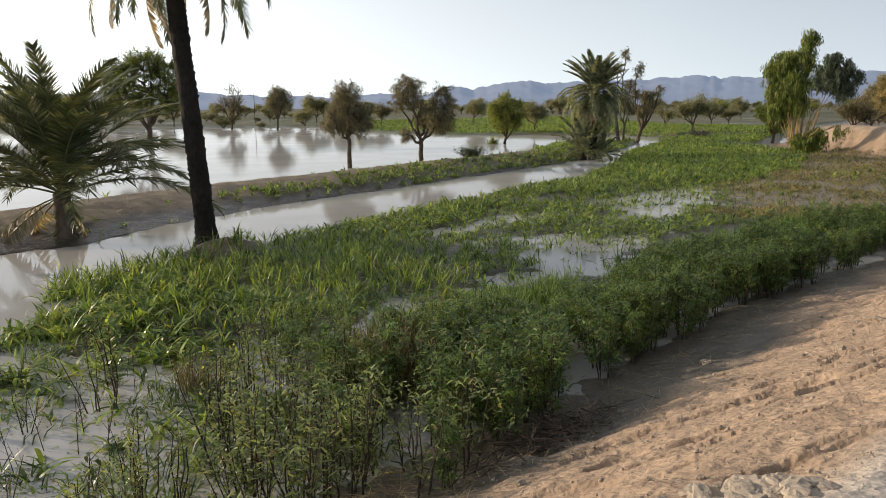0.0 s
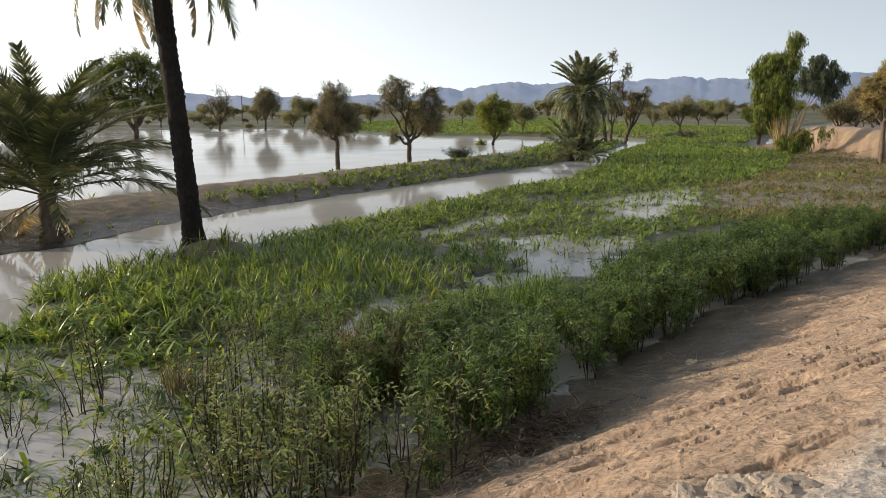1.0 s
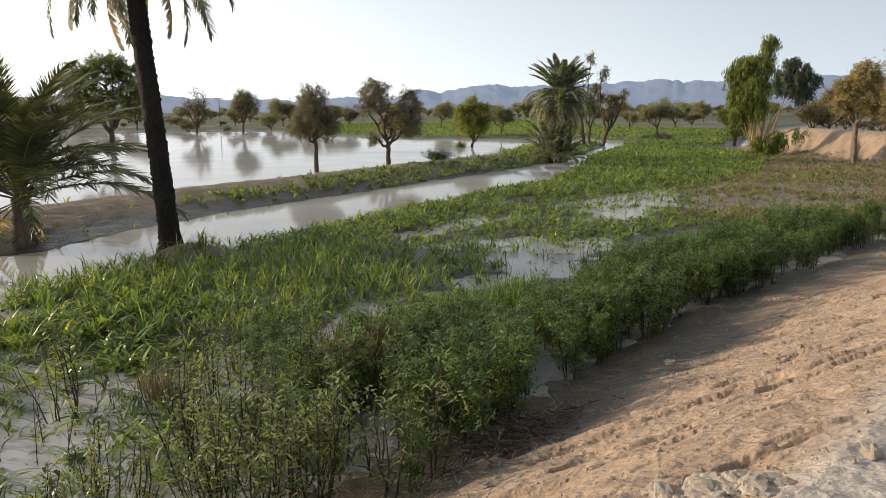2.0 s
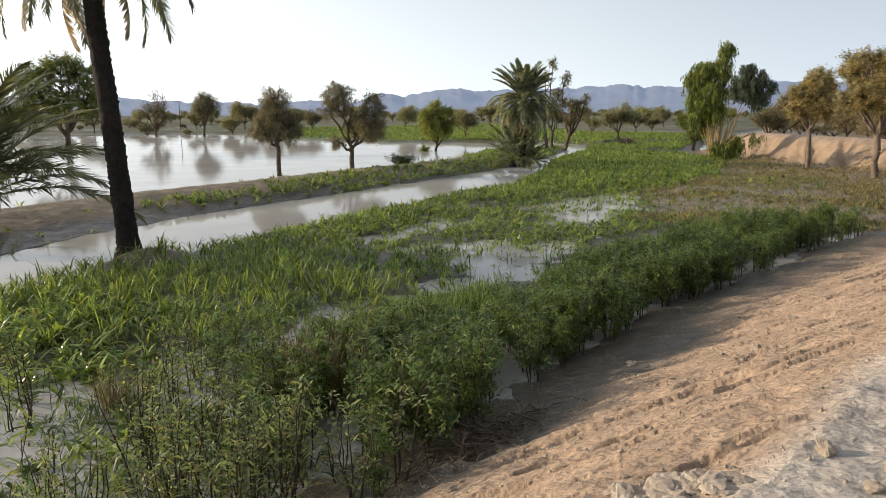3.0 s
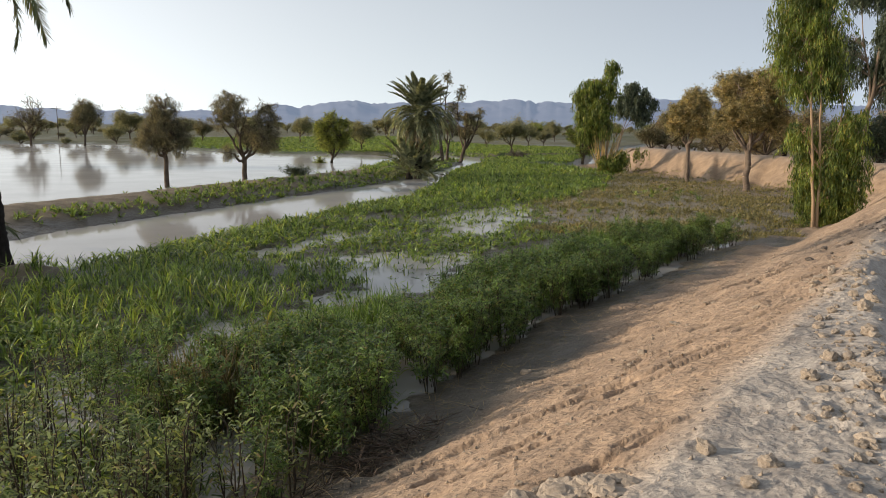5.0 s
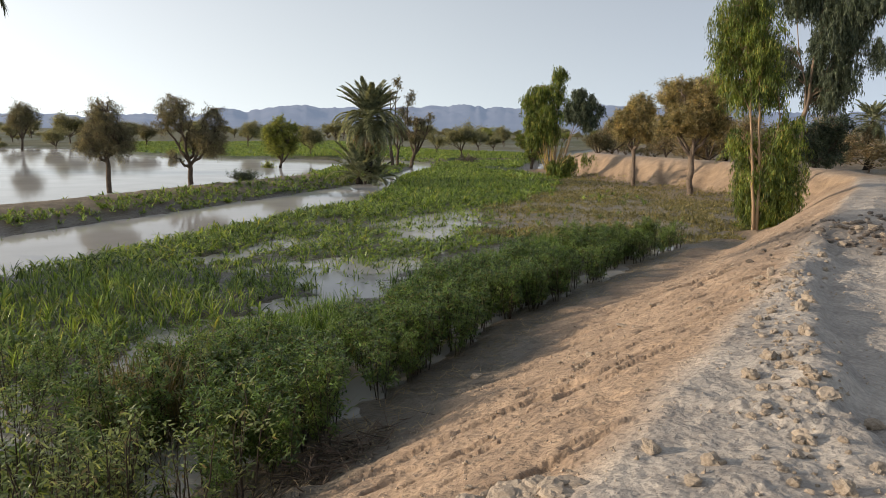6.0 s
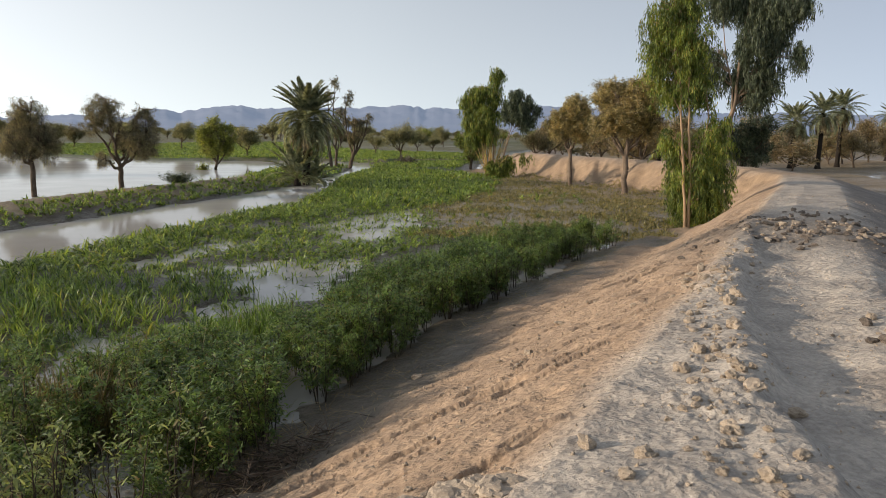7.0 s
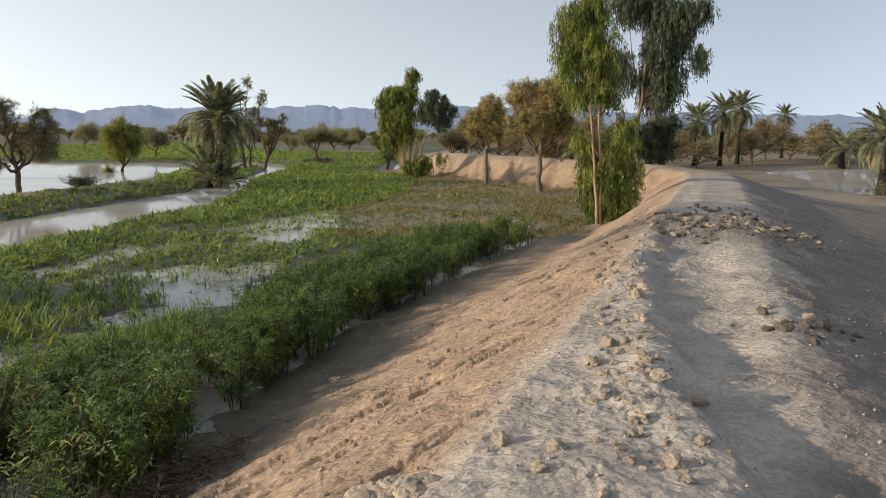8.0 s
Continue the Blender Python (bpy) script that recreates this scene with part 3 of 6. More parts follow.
# ------------------------------------------------------------ ground, water, hills
def build_ground():
    az = np.concatenate([np.arange(-36, 66, 0.165), np.arange(66, 324, 4.0)])
    az = np.radians(az)
    rad = np.concatenate([np.linspace(0.08, 1.35, 14), np.geomspace(1.4, 36, 520), np.geomspace(37, 160, 70), np.geomspace(172, 4700, 34)])
    A, Rr = np.meshgrid(az, rad)
    x, y = Rr * np.sin(A), Rr * np.cos(A)
    z, sand, crust, dry, green, mud, k = terrain(x.ravel(), y.ravel())
    n_az, n_r = len(az), len(rad)
    verts = np.stack([x.ravel(), y.ravel(), z], 1)
    i = np.arange((n_r - 1) * n_az).reshape(n_r - 1, n_az)
    j = np.roll(i, -1, axis=1)
    quads = np.stack([i, i + n_az, j + n_az, j], -1).reshape(-1, 4)
    centre = len(verts)
    verts = np.concatenate([verts, [[0, 0, height(0, 0)]]])
    tris = np.stack([np.full(n_az, centre), np.arange(n_az), np.roll(np.arange(n_az), -1)], 1)
    me = mesh_from("ground", verts, tris, quads, True)
    wetmud = np.array([0.085, 0.07, 0.053])
    drymud = np.array([0.215, 0.175, 0.125])
    sandc = np.array([0.385, 0.279, 0.196])
    crustc = np.array([0.42, 0.38, 0.338])
    greenc = np.array([0.075, 0.125, 0.03])
    mix = lambda a, b, w: a * (1 - w[:, None]) + b * w[:, None]
    col = mix(np.broadcast_to(wetmud, (len(z), 3)), drymud, dry)
    col = mix(col, np.array([0.265, 0.225, 0.17]), mud * 0.85)
    apart, along = line_distance(x.ravel(), y.ravel(), BANK)
    shore = smooth(9.5, 6.5, apart + 0.8 * fbm(x.ravel() * 0.5, y.ravel() * 0.5, 3, 36)) * smooth(1, 3, apart) * smooth(110, 117, along) * smooth(150, 143, along)
    col = mix(col, np.array([0.27, 0.185, 0.115]), shore * 0.85)
    far = smooth(60, 110, np.hypot(x, y).ravel()) * (1 - sand)
    east = smooth(4, -6, line_distance(x.ravel(), y.ravel(), BANK)[0])
    far = np.maximum(far, east * (1 - sand))
    col = mix(col, np.array([0.13, 0.135, 0.08]), far * 0.8)
    col = mix(col, np.array([0.27, 0.205, 0.14]), far * east * 0.8)
    col = mix(col, np.array([0.085, 0.10, 0.05]), far * (1 - 0.7 * east) * smooth(-0.1, 0.3, fbm(x.ravel() * 0.02, y.ravel() * 0.05, 4, 33)) * 0.7)
    col = mix(col, greenc, green)
    # bank foot: grey mud, darkened further to paint in the sapling row's shade
    col = mix(col, np.array([0.15, 0.13, 0.105]), k * smooth(-0.04, 0.02, z) * smooth(48, 30, np.hypot(x, y).ravel()))
    col = mix(col, sandc, sand)
    col = mix(col, crustc, crust)
    _, run = line_distance(x.ravel(), y.ravel(), BANK)
    col = mix(col, np.array([0.335, 0.24, 0.16]), sand * 0.95 * smooth(108, 116, run) * (0.75 + 0.25 * fbm(x.ravel() * 0.5, y.ravel() * 0.5, 3, 34)))
    # right flank: dark soil, with the shade of its sunless side painted in
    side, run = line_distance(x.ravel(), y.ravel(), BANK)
    shaded_flank = smooth(-0.5, -1.1, side + 0.5 * fbm(x.ravel() * 0.9, y.ravel() * 0.9, 4, 35)) * sand
    col = mix(col, np.array([0.18, 0.16, 0.145]), 0.85 * shaded_flank)
    rubble = np.exp(-(((x.ravel() - 10.2) / 1.7) ** 2 + ((y.ravel() - 8.9) / 1.7) ** 2))
    col = mix(col, np.array([0.2, 0.175, 0.15]), np.clip(rubble * 1.2, 0, 0.7))
    wetness = np.clip(1 - np.maximum(dry, sand), 0, 1) * (1 - 0.7 * green)
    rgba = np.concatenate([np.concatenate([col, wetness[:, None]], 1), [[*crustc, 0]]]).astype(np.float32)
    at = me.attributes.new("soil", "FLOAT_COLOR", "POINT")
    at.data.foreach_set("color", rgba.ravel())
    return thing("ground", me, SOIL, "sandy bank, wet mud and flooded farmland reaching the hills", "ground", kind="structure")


def build_water():
    a = np.linspace(0, 2 * math.pi, 97)[:-1]
    verts = np.concatenate([np.stack([230 * np.cos(a), 230 * np.sin(a), 0 * a], 1), [[0, 0, 0]]])
    tris = np.stack([np.full(96, 96), np.arange(96), np.roll(np.arange(96), -1)], 1)
    return thing("water", mesh_from("water", verts, tris), WATER, "still muddy flood water mirroring the pale sky", "water", kind="structure")


def build_hills():
    az = np.linspace(-45, 80, 620)
    crest = np.interp(az, [-45, -30, -17.7, -14.6, -9.3, -4.3, -1.2, 0.8, 2.0, 6.2, 8.5, 12, 15.6, 18.7, 22, 28.5, 30.5, 36, 43, 50.5, 58, 80],
                      [0.9, 1.1, 1.23, 1.02, 0.91, 1.05, 1.0, 1.67, 1.4, 1.9, 1.72, 1.85, 1.95, 2.09, 1.84, 2.14, 2.03, 1.9, 1.72, 1.5, 1.4, 1.2])
    crest = crest + 0.10 * fbm(az * 0.55, az * 0, 4, 70) + 0.12 * fbm(az * 2.1, az * 0, 3, 71) - 0.12 * np.abs(fbm(az * 4.3, az * 0, 3, 72))
    rows, verts = np.linspace(0, 1, 22), []
    for k in rows:
        rad = 2500 + 1100 * k
        spur = 1 + 0.28 * fbm(az * 0.8 + 3 * k, az * 0 + 2.5 * k, 4, 73) * math.sin(math.pi * k)
        h = (3 + 3600 * np.tan(np.radians(crest))) * (k ** 0.75) * (spur if k < 1 else 1)
        verts.append(np.stack([rad * np.sin(np.radians(az)), rad * np.cos(np.radians(az)), h + 2 * (1 - k)], 1))
    back = np.stack([4300 * np.sin(np.radians(az)), 4300 * np.cos(np.radians(az)), 0 * az], 1)
    verts = np.concatenate(verts + [back])
    n, r = len(az), len(rows) + 1
    i = (np.arange(r - 1)[:, None] * n + np.arange(n - 1)[None]).ravel()
    quads = np.stack([i, i + 1, i + n + 1, i + n], 1)
    return thing("hills", mesh_from("hills", verts, None, quads, True), HAZE, "long bare mountain range with its bluish haze painted on", "mountains", kind="structure")


build_ground()
build_water()
build_hills()


# ------------------------------------------------------------ trees
def branch_tree(seed, tall, spread, fork=0.35, limbs=5, levels=4, radius=0.12, rise=0.6, lean=(0, 0), droop=0.0, stems=1):
    """Segments of a branching tree (start, end, radii) and the points of its twigs."""
    r = np.random.default_rng(seed)
    segs, tips = [], []

    def grow(p, d, length, rad, level):
        steps = 3 if level < levels else 2
        for i in range(steps):
            d = d + r.normal(0, 0.13 + 0.05 * level, 3) + np.array([0, 0, 0.10 * rise - droop * 0.22 * level])
            d = d / np.linalg.norm(d)
            q = p + d * length / steps
            r2 = rad * (1 - 0.30 * (i + 1) / steps)
            segs.append((p, q, rad * (1 - 0.30 * i / steps), r2, level))
            if level >= levels - 1:
                tips.append(q)
            p = q
            if level < levels and i >= 1:
                for _ in range(1 if level == 0 else 2):
                    side(p, d, length * r.uniform(0.5, 0.72), r2 * 0.62, level + 1)
        if level < levels:
            for _ in range(2):
                side(p, d, length * r.uniform(0.55, 0.8), r2 * 0.72, level + 1)

    def side(p, d, length, rad, level):
        a = r.uniform(0, 2 * math.pi)
        out = np.array([math.cos(a), math.sin(a), 0.0])
        nd = d * 0.75 + out * r.uniform(0.5, 0.95) * spread + np.array([0, 0, 0.25 * rise])
        grow(p, nd / np.linalg.norm(nd), length, rad, level)

    for s in range(stems):
        a = r.uniform(0, 2 * math.pi)
        off = 0.25 * (stems > 1) * np.array([math.cos(a), math.sin(a), 0])
        p, trunk = off + np.array([0, 0, -0.35]), tall * fork
        d = np.array([lean[0], lean[1], 1.0]) + 0.9 * off
        d = d / np.linalg.norm(d)
        k = 4
        for i in range(k):
            d = d + r.normal(0, 0.045, 3)
            d = d / np.linalg.norm(d)
            q = p + d * (trunk + 0.35) / k
            segs.append((p, q, radius * (1.25 if i == 0 else 1) * (1 - 0.06 * i), radius * (1 - 0.06 * (i + 1)), 0))
            p = q
        for _ in range(limbs):
            side(p - d * r.uniform(0, 0.25) * trunk * 0.6, d, (tall - trunk) * r.uniform(0.36, 0.5), radius * 0.6, 1)
        grow(p, d, (tall - trunk) * 0.5, radius * 0.75, 1)
    return segs, np.array(tips)


def wood_mesh(segs, name="trunk", smallest=0.0):
    pile = Pile()
    keep = [s for s in segs if s[2] > smallest]
    for sides, group in ((7, [s for s in keep if s[4] <= 1]), (4, [s for s in keep if s[4] > 1])):
        if group:
            pile.tubes([s[0] for s in group], [s[1] for s in group], np.array([s[2] for s in group]), np.array([s[3] for s in group]) * 1.02, sides)
    return pile.mesh(name, True)


def leaf_cloud(tips, seed, per_tip, size, width, reach, hang=0.0, name="crown", squash=1.0):
    r = np.random.default_rng(seed + 1000)
    N = len(tips) * per_tip
    p = np.repeat(tips, per_tip, 0) + np.clip(r.normal(0, 1, (N, 3)), -1.5, 1.5) * reach * np.array([1, 1, squash]) * r.uniform(0.3, 1.0, (N, 1))
    el = r.uniform(-0.6, 0.9, N) * (1 - hang) + hang * r.uniform(-1.5, -0.9, N)
    pile = Pile()
    pile.blades(p, r.uniform(0, 2 * math.pi, N), el, size * r.uniform(0.6, 1.4, N), 1.4 * width * r.uniform(0.7, 1.3, N), r.uniform(0.0, 0.9, N), 1, 0.2, r.uniform(-0.9, 0.9, N))
    return pile.mesh(name)


def crown_fit(segs, tips, tall, wide):
    """Scales a grown tree to its height and crown width."""
    pts = np.concatenate([tips, np.array([s[1] for s in segs])])
    kz = tall / pts[:, 2].max()
    kx = wide / 2 / np.percentile(np.hypot(pts[:, 0], pts[:, 1]), 96)
    zt = 0.4 * tall
    g = lambda p: p * np.array([1 + (kx - 1) * min(1, max(0, p[2] * kz / zt)), 1 + (kx - 1) * min(1, max(0, p[2] * kz / zt)), kz])
    return [(g(a), g(b), ra, rb, lv) for a, b, ra, rb, lv in segs], np.array([g(t) for t in tips])


def tree(name, seed, x, y, tall, wide, leaf, label, bark=None, per_tip=14, size=0.11, leaf_width=0.045, reach=0.28, hang=0.0, turn=0.0, z=None, group="", **shape):
    segs, tips = crown_fit(*branch_tree(seed, tall, **shape), tall * 0.95, wide * 0.9)
    ob = thing(name, None, None, label, "tree", group)
    part("trunk", wood_mesh(segs), bark or BARK, ob)
    part("crown", leaf_cloud(tips, seed, per_tip, size, leaf_width, reach, hang), leaf, ob)
    ob.matrix_basis = pose(x, y, height(x, y) if z is None else z, 0, 0, turn)
    return ob


def lobed_tree(name, seed, x, y, trunk, radius, limbs, lobes, leaf, label, clumps=150, leaves=60, size=0.1, width=0.035, hang=0.4, twig=0.34, bark=None, group="", lean=0.0):
    """Tree with a bare trunk, bent limbs (shift, depth, height of their ends) and a crown of loose lobes (shift, depth, height, radius, half height)."""
    r = np.random.default_rng(seed)
    d = math.hypot(x, y)
    ux, uy = y / d, -x / d
    world = lambda p: np.stack([ux * p[:, 0] - uy * p[:, 1], uy * p[:, 0] + ux * p[:, 1], p[:, 2]], 1)
    wood, crown, paths = Pile(), Pile(), []
    k = np.linspace(0, 1, 6)
    p = np.stack([lean * k + r.normal(0, 0.03, 6), r.normal(0, 0.03, 6), -0.3 + (trunk + 0.3) * k], 1)
    rr = radius * (1 - 0.25 * k)
    rr[0] *= 1.35
    wood.tubes(world(p)[:-1], world(p)[1:], rr[:-1], rr[1:], 9)
    paths.append(p[4:])
    for end in limbs:
        k = np.linspace(0, 1, 8)[:, None]
        end = np.array(end, float)
        start = p[-1] - np.array([0, 0, r.uniform(0, 0.22) * trunk])
        mid = start * 0.5 + end * 0.5 + np.array([(end - start)[0] * 0.22, (end - start)[1] * 0.22, -0.12 * (end - start)[2]]) + r.normal(0, 0.08, 3)
        q = (1 - k) ** 2 * start + 2 * k * (1 - k) * mid + k ** 2 * end
        q[1:-1] += r.normal(0, 0.045, (6, 3))
        rl = radius * 0.62 * (1 - 0.78 * k[:, 0])
        wood.tubes(world(q)[:-1], world(q)[1:], rl[:-1], rl[1:], 6)
        paths.append(q[1:])
        for _ in range(3):
            a = q[int(r.integers(3, 7))]
            e = a + r.normal(0, 1, 3) * np.array([0.32, 0.32, 0.22]) * (end[2] - trunk) * 0.55 + np.array([0, 0, 0.2 * (end[2] - trunk)])
            kk = np.linspace(0, 1, 5)[:, None]
            w = a + (e - a) * kk + r.normal(0, 0.03, (5, 3)) * kk
            wood.tubes(world(w)[:-1], world(w)[1:], np.linspace(0.3, 0.16, 4) * radius, np.linspace(0.26, 0.1, 4) * radius, 5)
            paths.append(w[1:])
    allp = np.concatenate(paths)
    vol = np.array([l[3] ** 2 * l[4] for l in lobes]) ** 0.8
    which = r.choice(len(lobes), clumps, p=vol / vol.sum())
    v = r.normal(0, 1, (clumps, 3))
    v = v / np.linalg.norm(v, axis=1, keepdims=True) * (r.uniform(0.15, 1, clumps) ** 0.45)[:, None]
    L = np.array(lobes)[which]
    c = L[:, :3] + v * L[:, [3, 3, 4]] * r.uniform(0.8, 1.12, (clumps, 1))
    near = np.array([allp[np.argmin(np.linalg.norm((allp - q - np.array([0, 0, -0.15])) * np.array([1, 1, 0.8]), axis=1))] for q in c])
    mid = (near + c) / 2 + np.array([0, 0, 0.10]) + r.normal(0, 0.05, c.shape)
    wood.tubes(world(near), world(mid), radius * 0.12, radius * 0.08, 4)
    wood.tubes(world(mid), world(c), radius * 0.08, radius * 0.045, 3)
    per = 5
    idx = np.repeat(np.arange(clumps), per)
    out = r.normal(0, 1, (clumps * per, 3)) + np.array([0, 0, -1.6 * hang]) + 0.5 * (c - near)[idx]
    out = out / np.linalg.norm(out, axis=1, keepdims=True) * r.uniform(0.5, 1.15, (clumps * per, 1)) * twig
    wood.tubes(world(c[idx]), world(c[idx] + out), radius * 0.045, radius * 0.02, 3)
    each = leaves // per
    j = np.repeat(np.arange(clumps * per), each)
    N = len(j)
    pos = c[idx][j] + out[j] * r.uniform(0.1, 1.05, (N, 1)) + r.normal(0, 0.035 + 0.3 * size, (N, 3))
    el = r.uniform(-0.7, 0.9, N) * (1 - hang) + hang * r.uniform(-1.5, -0.6, N)
    crown.blades(world(pos), r.uniform(0, 2 * math.pi, N), el, size * r.uniform(0.6, 1.4, N), 1.5 * width * r.uniform(0.7, 1.3, N), r.uniform(0, 0.8, N), 1, 0.2, r.uniform(-0.9, 0.9, N))
    ob = thing(name, None, None, label, "tree", group)
    part("trunk", wood.mesh("trunk", True), bark or BARK, ob)
    part("crown", crown.mesh("crown"), leaf, ob)
    ob.matrix_basis = pose(x, y, height(x, y))
    return ob


# pond trees
lobed_tree("acacia_tree", 11, -23.6, 61, 2.2, 0.26, [(-2.0, 0, 6.3), (0, 0.5, 7.3), (1.8, 0.3, 6.6), (-1.4, -0.6, 4.6), (1.6, -0.5, 4.8), (0.4, -0.9, 6.0)],
           [(-2.0, 0, 6.0, 1.7, 1.3), (0, 0.2, 6.9, 1.8, 1.3), (1.8, 0, 6.2, 1.5, 1.3), (-1.2, -0.3, 4.7, 1.9, 1.1), (1.3, -0.2, 4.6, 1.7, 1.2)], EUCALYPT,
           "broad dark green acacia standing in the flooded pond", clumps=330, leaves=100, size=0.17, width=0.07, hang=0.25, twig=0.65)
lobed_tree("prosopis_tree", 12, -4.75, 38.1, 2.1, 0.13, [(-0.5, 0.3, 3.9), (0.15, -0.2, 4.4), (0.6, 0.2, 3.6), (-0.8, -0.3, 2.9), (0.7, -0.4, 2.8)],
           [(0, 0, 3.1, 1.1, 0.95), (-0.05, 0.1, 4.15, 0.75, 0.65), (-0.65, 0.3, 2.6, 0.6, 0.6), (0.6, -0.3, 2.7, 0.55, 0.7)], ACACIA,
           "slim brown-green prosopis with hanging twigs at the pond edge", clumps=300, leaves=120, size=0.09, width=0.022, hang=0.6, twig=0.42, group="pond trees")
lobed_tree("prosopis_tree", 13, -1.2, 41.2, 1.7, 0.15, [(-1.15, 0.2, 3.9), (-0.45, -0.2, 4.6), (0.9, 0.3, 3.9), (1.3, -0.2, 3.2), (0.3, 0.5, 3.2), (-0.8, -0.3, 2.1)],
           [(-0.65, 0, 4.2, 0.95, 0.9), (1.25, 0.1, 3.9, 0.65, 0.75), (1.05, -0.2, 2.75, 0.95, 0.8), (0.2, 0.3, 2.9, 0.5, 0.7), (-0.85, -0.3, 2.0, 0.4, 0.35), (-1.3, 0.2, 3.6, 0.4, 0.5)], ACACIA,
           "wide brown-green prosopis with bent limbs at the pond edge", clumps=340, leaves=115, size=0.09, width=0.022, hang=0.6, twig=0.4, group="pond trees")
lobed_tree("acacia_tree", 14, 5.2, 62, 1.0, 0.13, [(-0.6, 0, 3.2), (0.5, 0.2, 3.5), (0.1, -0.3, 3.9), (-0.9, 0.2, 1.9), (0.9, -0.2, 2.2)],
           [(-0.8, 0.1, 3.0, 0.95, 0.85), (0.75, 0, 3.1, 0.95, 0.85), (0.05, 0.2, 2.1, 1.4, 0.7), (0.1, 0, 3.9, 0.75, 0.6)], ACACIA_GREEN,
           "small yellow-green tree in shallow pond water", clumps=260, leaves=50, size=0.16, width=0.07, hang=0.2)
tree("acacia_tree", 15, -31.4, 113, 7.4, 5.5, ACACIA, "knobbly pollarded tree on the far pond shore", per_tip=4, size=0.3, leaf_width=0.12, reach=0.4, spread=0.9, fork=0.2, radius=0.2, levels=3)
tree("acacia_tree", 16, -24.2, 111, 7.0, 5.0, ACACIA, "round grey-green tree on the far pond shore", per_tip=4, size=0.3, leaf_width=0.1, reach=0.5, hang=0.3, spread=0.8, fork=0.3, radius=0.17)
# by the date palm
lobed_tree("pollard_tree", 17, 14.1, 60.4, 2.6, 0.15, [(0.3, 0, 6.9), (-0.2, 0.2, 5.9), (1.4, 0.2, 5.7), (-0.9, 0, 3.6)],
           [(0.35, 0, 6.9, 0.35, 0.6), (-0.2, 0.2, 5.8, 0.4, 0.6), (1.4, 0.2, 5.7, 0.4, 0.6), (0.7, 0, 4.6, 0.5, 0.5)], ACACIA,
           "nearly bare pollarded tree with few leaves", clumps=70, leaves=30, size=0.15, width=0.06, hang=0.3, twig=0.3, group="pollards beside the date palm", lean=-0.25)
lobed_tree("pollard_tree", 18, 16.1, 62.5, 1.3, 0.17, [(-0.3, 0.2, 4.3), (0.4, -0.2, 4.2), (1.0, 0.1, 4.1), (1.6, -0.1, 4.4), (0.1, 0, 3.2)],
           [(-0.3, 0.2, 4.1, 0.35, 0.6), (0.4, -0.2, 3.9, 0.35, 0.6), (1.0, 0.1, 3.9, 0.35, 0.5), (1.6, -0.1, 4.2, 0.4, 0.5), (0.5, 0, 2.6, 0.8, 0.5)], ACACIA,
           "leaning pollarded tree with tufts of leaves on bare limbs", clumps=110, leaves=40, size=0.16, width=0.065, hang=0.25, twig=0.28, group="pollards beside the date palm", lean=0.3)
lobed_tree("pollard_tree", 19, 14.6, 61.2, 1.6, 0.13, [(0.1, 0, 3.7), (0.5, 0.2, 3.2), (-0.4, -0.2, 3.4)], [(0.1, 0, 3.6, 0.45, 0.5), (0.5, 0.1, 3.0, 0.4, 0.4), (-0.4, -0.1, 3.3, 0.4, 0.4)], ACACIA,
           "thin leaning pollarded tree behind the date palm", clumps=50, leaves=35, size=0.15, width=0.06, hang=0.3, twig=0.3, group="pollards beside the date palm", lean=0.1)
# at the foot of the bank
lobed_tree("acacia_tree", 20, 22.6, 37.4, 2.1, 0.12, [(0.25, 0.17, 4.7), (-0.67, -0.17, 3.95), (0.76, 0.25, 3.86), (-0.25, 0.42, 4.2), (0.34, -0.5, 3.7)],
           [(0.29, 0, 4.28, 0.76, 0.84), (-0.55, 0.08, 3.44, 0.88, 0.76), (0.5, -0.08, 3.28, 0.88, 0.76), (-0.08, 0, 3.86, 0.76, 0.76)], ACACIA_DRY,
           "olive-brown acacia on a thin trunk at the bank foot", clumps=420, leaves=150, size=0.105, width=0.042, hang=0.15, twig=0.42, bark=TWIG, group="acacias at the bank foot")
lobed_tree("acacia_tree", 21, 22.15, 31.4, 2.15, 0.16, [(-0.87, 0.17, 4.87), (0.17, -0.26, 5.39), (0.96, 0.26, 4.96), (-1.04, -0.26, 3.83), (1.13, -0.26, 3.92), (0.09, 0.7, 4.52)],
           [(0, 0, 4, 1.44, 1.04), (-0.78, 0.17, 4.7, 0.87, 0.83), (0.7, -0.17, 4.87, 0.96, 0.83), (-0.96, -0.17, 3.39, 0.74, 0.57), (1.04, 0.17, 3.39, 0.74, 0.65)], ACACIA_DRY,
           "round yellowish-brown acacia at the bank foot", clumps=560, leaves=160, size=0.105, width=0.042, hang=0.15, twig=0.45, bark=TWIG, group="acacias at the bank foot")
lobed_tree("dark_tree", 22, 25.7, 58.6, 0.8, 0.14, [(-0.7, 0, 3.0), (0.4, 0.2, 3.5), (0.9, -0.2, 2.6), (-0.1, 0.4, 3.6)],
           [(-0.4, 0, 2.4, 1.0, 1.0), (0.5, 0.1, 2.6, 0.9, 1.1), (0, 0.2, 3.4, 0.7, 0.6), (0.2, 0, 1.4, 1.0, 0.7)], EUCALYPT, "low dark green tree beside the many-stemmed eucalyptus", clumps=150, leaves=60, size=0.14, width=0.06, hang=0.3)

